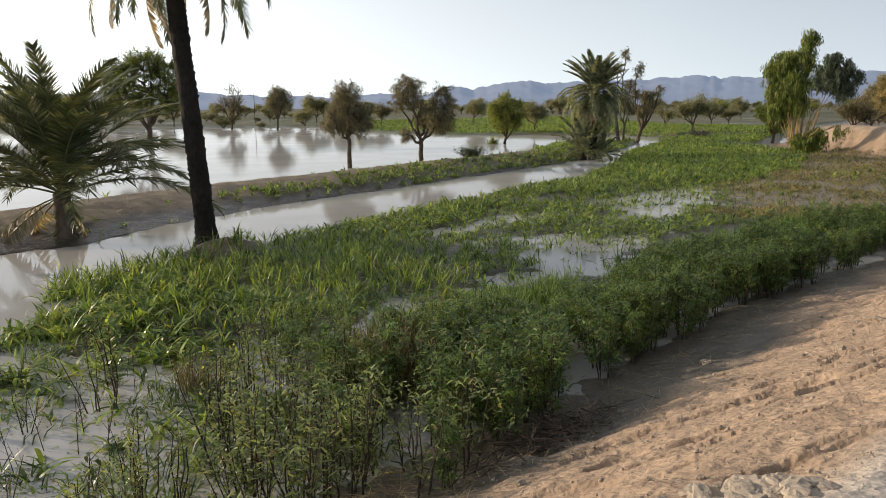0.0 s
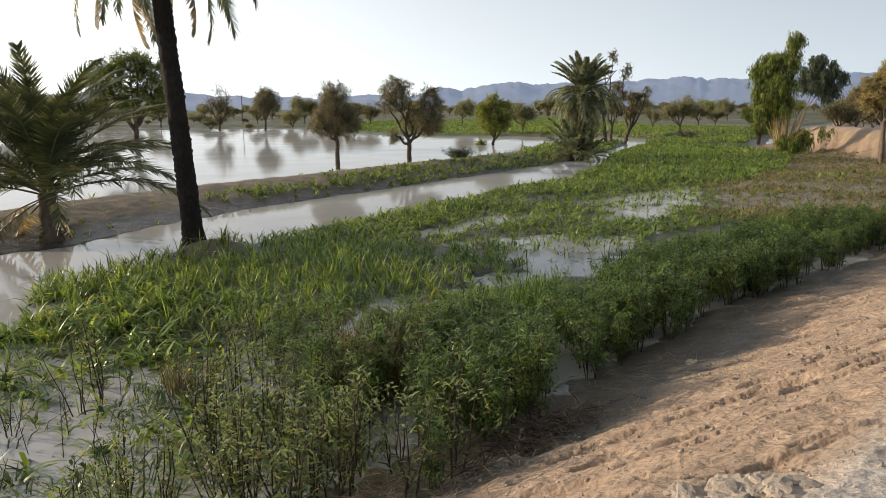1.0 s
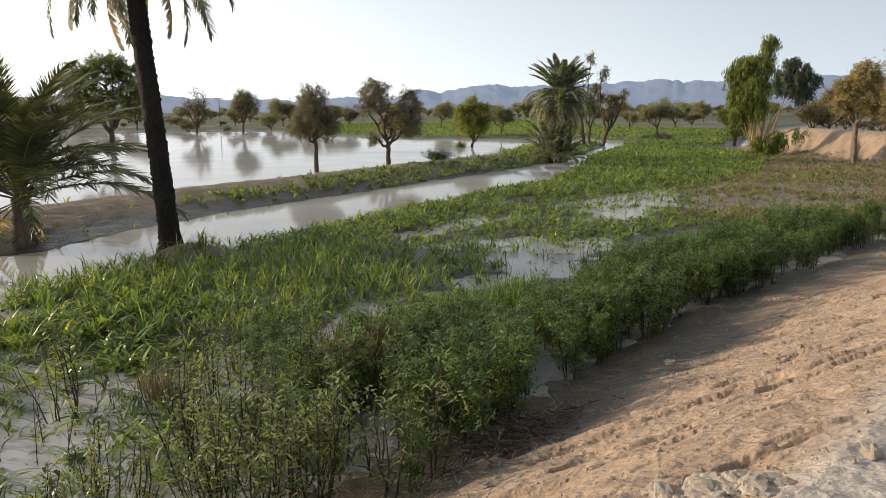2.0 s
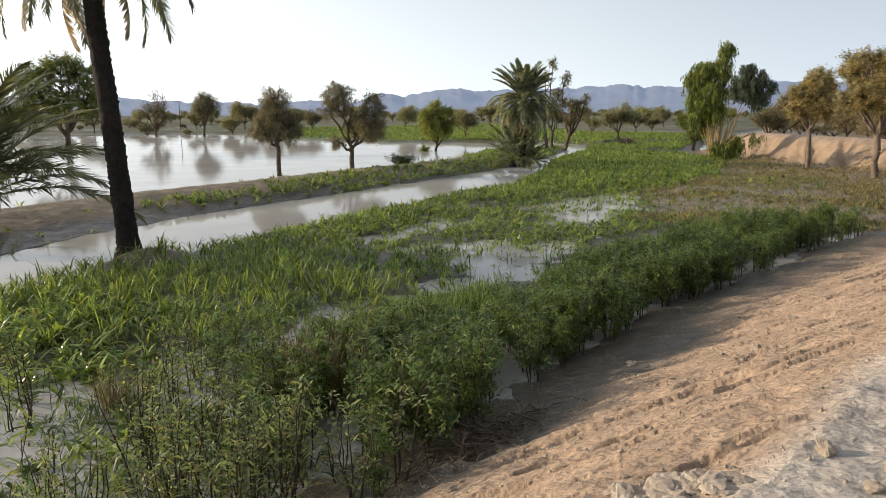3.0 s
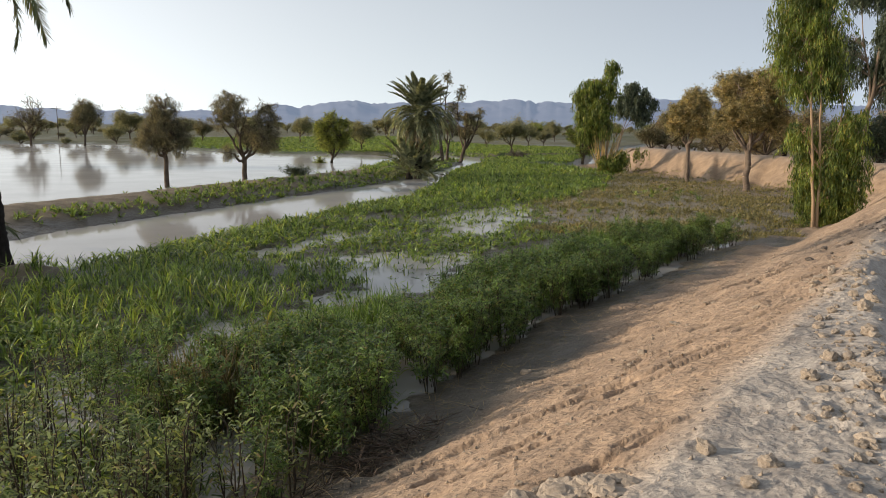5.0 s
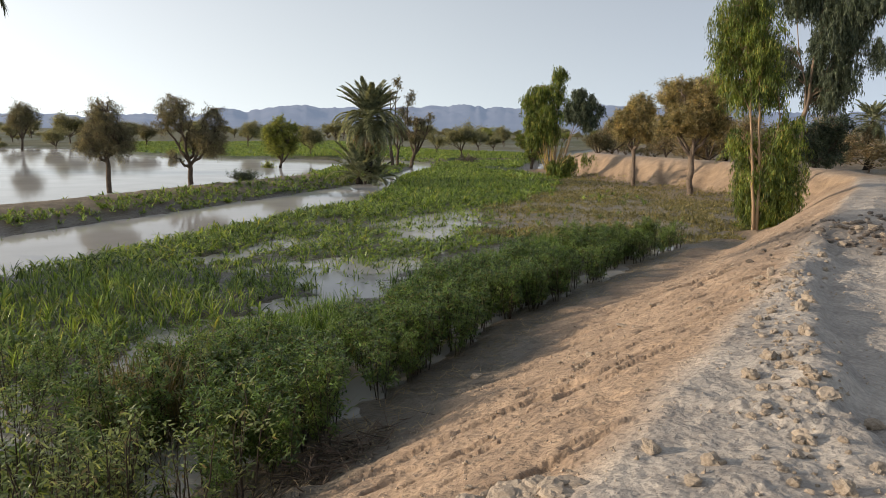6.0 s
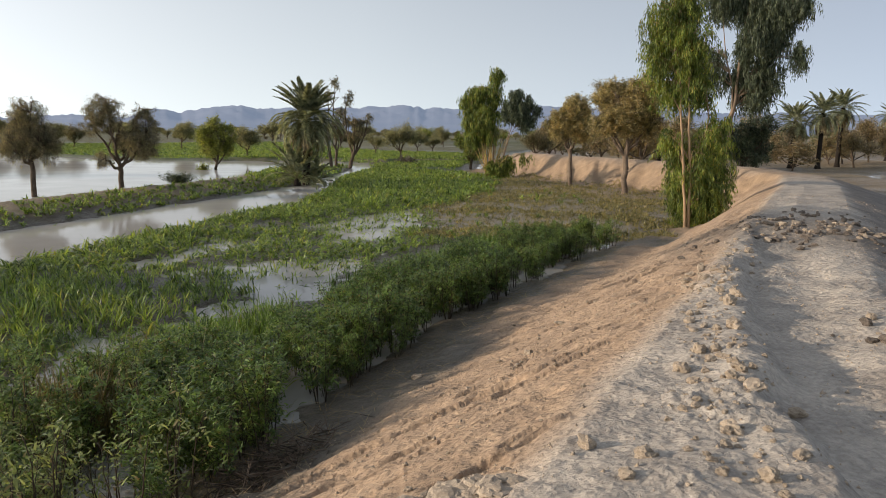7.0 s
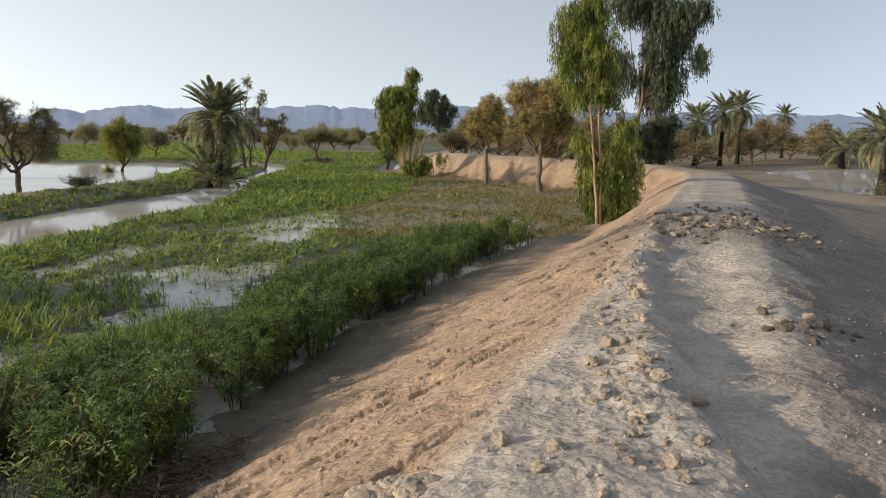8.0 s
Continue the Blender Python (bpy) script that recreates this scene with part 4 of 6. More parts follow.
lobed_tree("dark_tree", 23, 28.6, 30.4, 0.5, 0.12, [(-0.6, 0, 2.2), (0.5, 0.2, 2.6), (1.1, -0.2, 2.0), (-0.1, 0.4, 1.6)],
           [(-0.3, 0, 1.6, 1.0, 0.9), (0.7, 0.1, 2.2, 0.8, 0.9), (0.4, 0.2, 1.0, 1.2, 0.7)], EUCALYPT_DARK, "low dark thicket behind the sandy bank", clumps=170, leaves=60, size=0.16, width=0.06, hang=0.3)


def eucalypt(seed, x, y, lobes, stems, leaf, bark, label, clumps=300, leaves=110, size=0.2, width=0.03, hang=0.6, canes=0, z=None):
    """Slender tree with tassels of hanging leaves. lobes: shift across, depth, height, radius, half height; stems: foot shift, foot depth, rows of (shift, height) it passes, thickness."""
    r = np.random.default_rng(seed)
    d = math.hypot(x, y)
    ux, uy = y / d, -x / d
    world = lambda p: np.stack([ux * p[:, 0] - uy * p[:, 1], uy * p[:, 0] + ux * p[:, 1], p[:, 2]], 1)
    ob = thing("eucalyptus_tree", None, None, label, "tree")
    wood, crown, paths = Pile(), Pile(), []
    for foot, depth, way, thick in stems:
        hs = np.array([-0.3] + [w[1] for w in way])
        xs = np.array([foot] + [w[0] for w in way])
        h = np.linspace(hs[0], hs[-1], 15)
        k = np.linspace(0, 1, 15)
        cx = np.interp(h, hs, xs)
        cx[1:-1] = (cx[:-2] + cx[1:-1] + cx[2:]) / 3
        p = np.stack([cx + r.normal(0, 0.02, 15), depth * (1 - k) + r.normal(0, 0.02, 15).cumsum(), h], 1)
        rr = thick * (1 - 0.82 * k)
        rr[0] *= 1.35
        q = world(p)
        wood.tubes(q[:-1], q[1:], rr[:-1], rr[1:], 8)
        paths.append(p)
    allp = np.concatenate(paths)
    L = np.array(lobes, float)
    vol = (L[:, 3] ** 2 * L[:, 4]) ** 0.75
    which = r.choice(len(L), clumps, p=vol / vol.sum())
    v = r.normal(0, 1, (clumps, 3))
    v = v / np.linalg.norm(v, axis=1, keepdims=True) * (r.uniform(0.1, 1, clumps) ** 0.45)[:, None]
    reach = L[which][:, [3, 3, 4]] * r.uniform(0.75, 1.12, (clumps, 1))
    c = L[which, :3] + v * reach * np.array([1.0, 0.85, 1.0]) + np.array([0, 0, 0.2 * hang])
    c[:, 2] = np.maximum(c[:, 2], 0.3)
    near = []
    for q in c:
        below = allp[allp[:, 2] < q[2] - 0.15]
        below = below if len(below) else allp[:2]
        near.append(below[np.argmin(np.linalg.norm((below - q) * np.array([1, 1, 0.6]), axis=1))])
    near = np.array(near)
    mid = (near + c) / 2 + np.array([0, 0, 0.16])
    wood.tubes(world(near), world(mid), 0.02, 0.012, 4)
    wood.tubes(world(mid), world(c), 0.012, 0.005, 3)
    # every clump lets a few strands hang
    strands = 4
    idx = np.repeat(np.arange(clumps), strands)
    N = len(idx)
    out = r.normal(0, 0.11, (N, 3)) * np.array([1, 1, 0.5]) * (0.6 + hang)
    drop = hang * r.uniform(0.5, 1.25, N)
    top = c[idx] + out
    each = max(1, leaves // strands)
    j = np.repeat(np.arange(N), each)
    k = r.uniform(0, 1, len(j))
    pos = top[j] + out[j] * k[:, None] * 0.7 + np.stack([0 * k, 0 * k, -drop[j] * k], 1) + r.normal(0, 0.03 + 0.12 * size, (len(j), 3))
    pos[:, 2] = np.maximum(pos[:, 2], 0.1)
    M = len(j)
    crown.blades(world(pos), r.uniform(0, 2 * math.pi, M), r.uniform(-1.5, -0.55, M), size * r.uniform(0.6, 1.3, M), width * (1 if d < 30 else 1.4) * r.uniform(0.7, 1.3, M), r.uniform(-0.2, 0.6, M), 2 if d < 30 else 1, 0.15, r.uniform(-1, 1, M))
    part("trunk", wood.mesh("trunk", True), bark, ob)
    for _ in range(canes):
        pile = Pile()
        a, k = r.uniform(-0.8, 1), np.linspace(0, 1, 6)
        top, dep = r.uniform(1.4, 3.2), r.normal(0, 0.35)
        p = np.stack([0.22 * a + 1.15 * a * k ** 1.2, dep * k, -0.2 + (top + 0.2) * k], 1) + r.normal(0, 0.03, (6, 3))
        q, w = world(p), r.uniform(0.02, 0.045) * (1 - 0.6 * k)
        pile.chain(q, w, 5)
        part("cane", pile.mesh("cane", True), CANE, ob, "thin yellow stem")
    part("crown", crown.mesh("crown"), leaf, ob)
    ob.matrix_basis = pose(x, y, height(x, y) if z is None else z)
    return ob


eucalypt(31, 16.3, 19.6, [(-0.42, 0, 7.4, 0.5, 0.75), (-0.74, 0.1, 6.5, 0.85, 0.8), (-1.0, 0, 5.4, 0.62, 0.55), (-0.25, -0.1, 5.6, 0.7, 1.0), (-0.36, 0, 4.4, 0.75, 0.6), (0.28, 0.2, 4.5, 0.34, 0.5),
                          (-0.6, 0, 2.75, 0.42, 0.45), (0.75, 0.1, 2.9, 0.5, 0.65), (0.35, 0.2, 2.0, 0.95, 0.8), (0.0, 0.3, 1.5, 0.85, 0.75), (0.6, 0, 1.1, 0.55, 0.7), (0.2, 0.2, 0.8, 0.7, 0.5), (0.35, 0.1, 0.5, 0.5, 0.3)],
         [(0.0, -0.55, [(-0.12, 1.5), (-0.32, 3.2), (-0.45, 5.0), (-0.5, 7.6)], 0.052), (0.1, -0.45, [(0.05, 1.8), (-0.12, 3.4), (-0.1, 5.0), (-0.25, 6.6)], 0.055), (0.15, 0.1, [(0.3, 2.2), (0.5, 3.6), (0.3, 5.0)], 0.045)],
         EUCALYPT, PALE_BARK, "slender sunlit eucalyptus with hanging yellow-green leaves at the bank foot", clumps=620, leaves=140, size=0.135, width=0.03, hang=0.55)
eucalypt(32, 24.0, 26.6, [(-0.4, 0, 8.2, 0.75, 0.9), (0.8, 0.3, 7.9, 0.95, 0.9), (1.9, 0, 7.6, 0.9, 0.9), (2.65, -0.2, 7.8, 0.38, 0.45), (2.6, 0, 5.7, 0.4, 0.45), (1.9, 0.2, 6.4, 0.55, 0.7), (0.95, -0.2, 6.4, 0.8, 1.0),
                          (1.3, 0.2, 4.9, 0.75, 0.75), (1.1, 0.3, 4.0, 0.6, 0.6), (-0.75, 0, 5.4, 0.55, 0.95), (0.3, 0.3, 5.0, 0.5, 0.9)],
         [(-0.35, 0, [(-0.2, 2.2), (0.3, 3.6), (0.35, 5.0), (0.6, 8.2)], 0.13), (-0.1, 0.2, [(0.3, 3.8), (1.1, 5.6), (1.9, 7.6)], 0.07), (-0.15, 0.1, [(0.28, 3.9), (-0.3, 6.0), (-0.45, 8.0)], 0.06)],
         EUCALYPT_DARK, DULL_BARK, "dark blue-green eucalyptus with a pale leaning trunk", clumps=480, leaves=110, size=0.18, width=0.05, hang=0.7)
eucalypt(33, 21.9, 46.6, [(0.36, 0, 6.7, 0.36, 0.62), (0.2, 0, 5.6, 0.5, 0.8), (-0.78, 0, 5.6, 0.62, 0.7), (-1.55, 0, 5.0, 0.46, 0.75), (-1.3, 0.2, 3.9, 0.68, 0.75), (-0.43, 0, 4.1, 0.95, 1.0), (-1.25, -0.1, 2.8, 0.46, 0.55), (-0.1, 0, 3.0, 0.6, 0.55),
                          (1.0, 0, 0.8, 0.62, 0.6), (0.25, -0.3, 0.65, 0.5, 0.45), (2.2, 0, 1.45, 0.42, 0.12)],
         [(0.0, 0.0, [(-0.1, 2.5), (-0.4, 4.2), (-0.6, 5.8)], 0.09), (0.1, 0.1, [(0.25, 2.6), (0.2, 4.5), (0.36, 6.9)], 0.08), (-0.1, 0.2, [(-0.7, 2.6), (-1.3, 4.8)], 0.06), (0.2, 0.0, [(0.9, 2.2), (1.3, 3.4)], 0.04), (0.3, 0.0, [(1.0, 1.2), (2.4, 1.6)], 0.04)],
         EUCALYPT, PALE_BARK, "many-stemmed eucalyptus with hanging leaves beside the wet field", clumps=400, leaves=80, size=0.23, width=0.055, hang=0.6, canes=34)
eucalypt(34, 33.1, 67.9, [(1.3, 0, 6.5, 0.6, 0.75), (2.5, 0, 5.9, 0.55, 0.6), (3.35, 0, 5.0, 0.32, 0.42), (1.55, 0, 4.9, 0.95, 0.95), (2.35, 0, 3.9, 0.65, 1.1), (0.55, 0, 4.9, 0.6, 0.95)],
         [(-0.1, 0.0, [(0.6, 2.4), (1.3, 4.4), (1.3, 6.4)], 0.07), (0.0, 0.2, [(0.8, 2.6), (1.9, 4.4), (2.5, 5.9)], 0.05)],
         EUCALYPT_DARK, DULL_BARK, "dark drooping eucalyptus on the far bank", clumps=300, leaves=60, size=0.30, width=0.08, hang=0.8)


# ------------------------------------------------------------ palms
def frond_mesh(seed, length, droop, pairs=52, leaflet=0.36, width=0.024, fold=0.5):
    r = np.random.default_rng(seed)
    k = np.linspace(0, 1, 13)
    ang = -droop * k ** 1.4
    step = length / 12
    px = np.concatenate([[0], np.cumsum(np.cos((ang[1:] + ang[:-1]) / 2) * step)])
    pz = np.concatenate([[0], np.cumsum(np.sin((ang[1:] + ang[:-1]) / 2) * step)])
    stalk, leaf = Pile(), Pile()
    p = np.stack([px, 0 * px, pz], 1)
    rr = 0.0062 * (1 - 0.85 * k) + 0.0012
    stalk.tubes(p[:-1], p[1:], rr[:-1], rr[1:], 4)
    t = np.repeat(np.linspace(0.2, 1.0, pairs), 2) + r.normal(0, 0.004, pairs * 2)
    t = np.clip(t, 0.1, 1)
    side = np.tile([1.0, -1.0], pairs)
    a = np.interp(t, k, ang)
    base = np.stack([np.interp(t, k, px), 0 * t, np.interp(t, k, pz)], 1)
    sweep = np.interp(t, [0.1, 0.5, 1.0], [1.2, 1.0, 0.45]) + r.normal(0, 0.10, len(t))
    lift = fold + r.normal(0, 0.18, len(t))
    tang = np.stack([np.cos(a), 0 * a, np.sin(a)], 1)
    norm = np.stack([-np.sin(a), 0 * a, np.cos(a)], 1)
    sid = np.stack([0 * a, side, 0 * a], 1)
    d = np.cos(sweep)[:, None] * tang + np.sin(sweep)[:, None] * (np.cos(lift)[:, None] * sid + np.sin(lift)[:, None] * norm)
    ln = leaflet * np.interp(t, [0.1, 0.3, 0.6, 1.0], [0.45, 1.0, 0.95, 0.55]) * r.uniform(0.85, 1.15, len(t))
    leaf.blades(base, np.arctan2(d[:, 1], d[:, 0]), np.arcsin(np.clip(d[:, 2], -1, 1)), ln, width, r.uniform(0.1, 0.55, len(t)), 2, 0.3, r.uniform(-0.8, 0.8, len(t)))
    return stalk.mesh("stalk"), leaf.mesh("blade")


def palm_trunk_mesh(seed, top, bend, r0, r1):
    """Trunk with rings of leaf scars from the foot (0, 0, -0.3) to the shift bend at the height top."""
    r = np.random.default_rng(seed)
    rings, sides = int(max(8, top / 0.055)), 14
    k = np.linspace(0, 1, rings)
    h = -0.3 + (top + 0.3) * k
    cx, cy = bend[0] * k ** 1.15, bend[1] * k
    base = r0 + (r1 - r0) * k
    base = base * (1 + 0.45 * np.exp(-np.clip(h, 0, 9) / 0.22))
    g = np.linspace(0, 2 * math.pi, sides + 1)[:-1]
    saw = (h[:, None] / 0.11 + g[None] / (2 * math.pi) * 2) % 1.0
    alt = np.cos(g[None] * 4 + np.floor(h[:, None] / 0.11) * 2.4)
    rad = base[:, None] * (1 + 0.16 * (1 - saw) * (0.55 + 0.45 * alt) + 0.05 * r.normal(0, 1, (rings, sides)))
    v = np.stack([cx[:, None] + rad * np.cos(g), cy[:, None] + rad * np.sin(g), np.broadcast_to(h[:, None], rad.shape)], -1).reshape(-1, 3)
    i = (np.arange(rings - 1)[:, None] * sides + np.arange(sides)[None]).ravel()
    j = (np.arange(rings - 1)[:, None] * sides + (np.arange(sides)[None] + 1) % sides).ravel()
    v = np.concatenate([v, [[bend[0], bend[1], top + r1]]])
    n = len(v) - 1
    e = (rings - 1) * sides + np.arange(sides)
    return mesh_from("trunk", v, np.stack([e, np.roll(e, -1), np.full(sides, n)], 1), np.stack([i, j, j + sides, i + sides], 1))


FRONDS = {}


def fronds(kind):
    if kind not in FRONDS:
        spec = {"spear": (1, 1.0, 0.3, 50, 0.14, 0.006, 0.5), "arch": (2, 1.0, 0.75, 82, 0.16, 0.0095, 0.35), "arch_b": (3, 1.0, 1.2, 82, 0.16, 0.0095, 0.25),
                "far": (4, 1.0, 0.9, 46, 0.17, 0.018, 0.4), "far_b": (5, 1.0, 1.5, 50, 0.17, 0.022, 0.1), "plume": (8, 1.0, 0.95, 100, 0.155, 0.0088, 0.3), "plume_b": (9, 1.0, 1.1, 100, 0.155, 0.0088, 0.15), "fan": (7, 1.0, 0.55, 64, 0.17, 0.026, 0.45), "dead": (6, 1.0, 0.9, 44, 0.13, 0.022, -0.5)}[kind]
        stalk, leaf = frond_mesh(*spec)
        stalk.materials.append(STALK)
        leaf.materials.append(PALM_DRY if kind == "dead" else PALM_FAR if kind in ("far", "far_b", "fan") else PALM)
        FRONDS[kind] = stalk, leaf
    return FRONDS[kind]


def palm(seed, x, y, top, bend, r0, r1, length, count, label, low=-25, dead=0, far=False, z=None, group="", high=86, name="date_palm", upright=0.85, wide=False, hanging=(), tuft=False):
    r = np.random.default_rng(seed)
    ob = thing(name, None, None, label, "palm tree", group)
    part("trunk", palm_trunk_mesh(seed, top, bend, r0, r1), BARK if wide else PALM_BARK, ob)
    for i in range(count + dead):
        if i < count:
            k = (i + 0.5) / count
            el = high - (high - low) * k ** upright + r.normal(0, 4)
            kind = "fan" if far and k < (0.42 if high > 87 else 0.3) else "far" if far and k < 0.6 else "far_b" if far else "spear" if k < 0.18 else ("arch" if k < 0.6 else "arch_b")
            ln = length * r.uniform(0.88, 1.08) * (0.8 if k < 0.12 else 1)
        else:
            el, kind, ln = r.uniform(-76, -32), "dead", length * r.uniform(0.65, 0.9)
        if tuft and i < count:
            el = 89 - 64 * (k / 0.6) ** 1.1 if k < 0.6 else 24 - 64 * (k - 0.6) / 0.4
            el, kind = el + r.normal(0, 4), "fan" if k < 0.45 else "far_b"
        if wide and i < count:
            kind = "plume" if k < 0.55 else "plume_b"
        az = i * 137.5 + r.normal(0, 9)
        if i >= count + dead - len(hanging):
            az, el, kind = hanging[i - count - dead + len(hanging)]
        stalk, leaf = fronds(kind)
        fr = part("dead_frond" if kind == "dead" else "frond", stalk, None, ob)
        h = top + r1 * (0.9 - 1.1 * min(1, i / max(1, count)))
        fr.matrix_basis = pose(bend[0], bend[1], h) @ pose(0, 0, 0, 0, 0, az) @ pose(0, 0, 0, r.normal(0, 12), -el, 0) @ Matrix.Diagonal((ln, ln, ln, 1))
        part("blade", leaf, None, fr)
    ob.matrix_basis = pose(x, y, height(x, y) if z is None else z)
    return ob


palm(41, -5.02, 15.72, 6.55, (-0.42, -0.1), 0.205, 0.165, 2.7, 30, "tall leaning date palm with dark scarred trunk on a mound", low=-35, dead=9)
palm(42, -8.75, 17.1, 1.0, (0.0, 0.0), 0.17, 0.18, 3.5, 58, "young stemless date palm with wide arching fronds on the dike", low=18, dead=5, upright=1.2, high=88, wide=True,
     hanging=((-72, -80, "arch"), (-140, -28, "dead"), (-165, -20, "dead")))
palm(43, 8.55, 43.0, 3.95, (0.1, 0.0), 0.2, 0.2, 2.3, 104, "date palm with a full crown and dry skirt beside the channel", dead=64, far=True, tuft=True)
palm(44, 8.0, 42.6, 0.35, (-0.05, 0.0), 0.16, 0.16, 2.3, 26, "low date palm sucker at the foot of the larger palm", low=12, dead=2, far=True, high=88, group="palm suckers")
palm(45, 9.0, 43.4, 0.3, (0.05, 0.0), 0.14, 0.14, 1.9, 18, "low date palm sucker at the foot of the larger palm", low=12, dead=1, far=True, high=88, group="palm suckers")
for seed, x, y, top, ln, name in ((46, 54.2, 51.8, 4.0, 3.0, "date palm with a yellowing skirt beyond the bank"), (47, 56.2, 50.6, 4.8, 2.9, "tall date palm beyond the bank"),
                                  (48, 60.5, 52.3, 5.4, 2.8, "tall thin date palm beyond the bank"), (49, 82.5, 64.5, 5.2, 2.4, "lone tall date palm far beyond the bank"),
                                  (50, 38.9, 24.1, 2.7, 2.6, "date palm with yellow-green fronds beside the pond")):
    palm(seed, x, y, top, (0.3 if seed != 50 else 0.1, 0.1), 0.19, 0.16, ln * 0.8, 46, name, low=-40, dead=44, far=True, z=0.3, group="palms beyond the bank")
for i, (x, y) in enumerate(((70, 48), (75, 47.5), (66, 45.0), (49.5, 58), (46, 60))):
    palm(60 + i, x, y, 0.8 + 0.3 * i, (0, 0), 0.24, 0.2, 2.6, 18, "short far date palm on the dry plain", low=-15, dead=2, far=True, z=0.3, group="short far palms")


# ------------------------------------------------------------ background trees
def background_trees():
    r = np.random.default_rng(90)
    kinds, small = [], []
    for i in range(12):
        near, i = i < 6, i % 6
        segs, tips = crown_fit(*branch_tree(200 + i, 4.0, spread=0.85, fork=0.22, radius=0.1, levels=3, limbs=5), 3.9, 3.4 + 0.4 * (i % 3))
        ob = thing("field_tree", None, None, "far small round tree on the plain", "tree", "far trees on the plain")
        part("trunk", wood_mesh(segs, smallest=0.01 if near else 0.03), BARK, ob)
        part("crown", leaf_cloud(tips, 300 + i, 14, 0.2, 0.09, 0.33) if near else leaf_cloud(tips, 300 + i, 3, 0.38, 0.19, 0.36), (HAZED_LEAF, HAZED_LEAF, ACACIA_GREEN, ACACIA, HAZED_LEAF, HAZED_BROWN)[i], ob)
        (kinds if near else small).append(ob)
    spots = [(18.3, 80, 0.95, 0), (23.9, 84, 1.0, 3), (16.4, 100, 0.75, 0), (19.6, 112, 0.8, 1), (20.7, 120, 0.75, 0), (6.9, 84, 0.8, 1), (2.4, 128, 1.05, 1), (-4.6, 130, 1.0, 3), (-5.6, 135, 1.15, 1),
             (-9.4, 150, 1.5, 0), (-10.3, 124, 0.9, 0), (-7.6, 150, 1.3, 1), (-19.5, 135, 1.2, 0), (-23, 150, 1.5, 1), (-26, 130, 1.3, 0), (-29, 120, 1.4, 1), (25.0, 105, 1.0, 0),
             (36.5, 66, 1.15, 5), (38.4, 70, 1.2, 5), (40.5, 64, 1.0, 3), (43.0, 66, 1.0, 3), (44.2, 72, 1.1, 5), (49.5, 88, 1.0, 5), (51.0, 96, 1.1, 5), (50.2, 80, 0.9, 5), (33.5, 78, 1.1, 5), (29.6, 88, 1.0, 5), (28.6, 80, 0.9, 3), (54.6, 98, 0.9, 0), (56.5, 105, 1.0, 0)]
    for a, d, k, kind in spots:
        x, y = d * math.sin(radians(a)), d * math.cos(radians(a))
        copy_thing(kinds[kind], pose(x, y, height(x, y) - 0.05, 0, 0, r.uniform(0, 360)) @ Matrix.Diagonal((k, k, k * r.uniform(0.9, 1.1), 1)))
    for i in range(220):
        a, d = r.uniform(-33, 63), r.uniform(170, 520)
        if -3 < a < 12 and d < 230:
            d += 120
        x, y, k = d * math.sin(radians(a)), d * math.cos(radians(a)), r.uniform(0.8, 1.7)
        copy_thing(small[int(r.integers(0, 6)) if a > 20 else int(r.choice([0, 1, 4, 0, 3]))], pose(x, y, height(x, y) - 0.05, 0, 0, r.uniform(0, 360)) @ Matrix.Diagonal((k, k, k * r.uniform(0.8, 1.1), 1)))
    for i in range(90):
        a, d = r.uniform(-33, 26), r.uniform(126, 260)
        if -8 < a < 22 and d < 215:
            d += 90
        x, y, k = d * math.sin(radians(a)), d * math.cos(radians(a)), r.uniform(0.3, 0.65)
        copy_thing(small[int(r.choice([0, 1, 4, 3]))], pose(x, y, height(x, y) - 0.35 * k, 0, 0, r.uniform(0, 360)) @ Matrix.Diagonal((k * 1.3, k * 1.3, k, 1)))
    for i in range(38):
        a, d = r.uniform(29, 62), r.uniform(64, 125)
        x, y, k = d * math.sin(radians(a)), d * math.cos(radians(a)), r.uniform(0.35, 0.8)
        if patch(np.array([x]), np.array([y]), POND_RIGHT, 1.0)[0] > 0.05 or 57 < a and d < 90:
            continue
        copy_thing(small[int(r.choice([5, 3, 5, 5]))], pose(x, y, height(x, y) - 0.3 * k, 0, 0, r.uniform(0, 360)) @ Matrix.Diagonal((k * 1.25, k * 1.25, k, 1)))
    for i, ob in enumerate(kinds + small):
        a, d = (-12.8, -7.0, -21.0, 13.8, 21.5, 46.0, -14.5, -9.5, -23.0, 15.2, 23.5, 48.0)[i], (160, 165, 170, 140, 160, 120, 230, 240, 250, 260, 270, 190)[i]
        x, y = d * math.sin(radians(a)), d * math.cos(radians(a))
        ob.matrix_basis = pose(x, y, height(x, y) - 0.05)


background_trees()


# ------------------------------------------------------------ crops and weeds
def scatter(count, x0, x1, y0, y1, seed):
    r = np.random.default_rng(seed)
    return r.uniform(x0, x1, count), r.uniform(y0, y1, count)


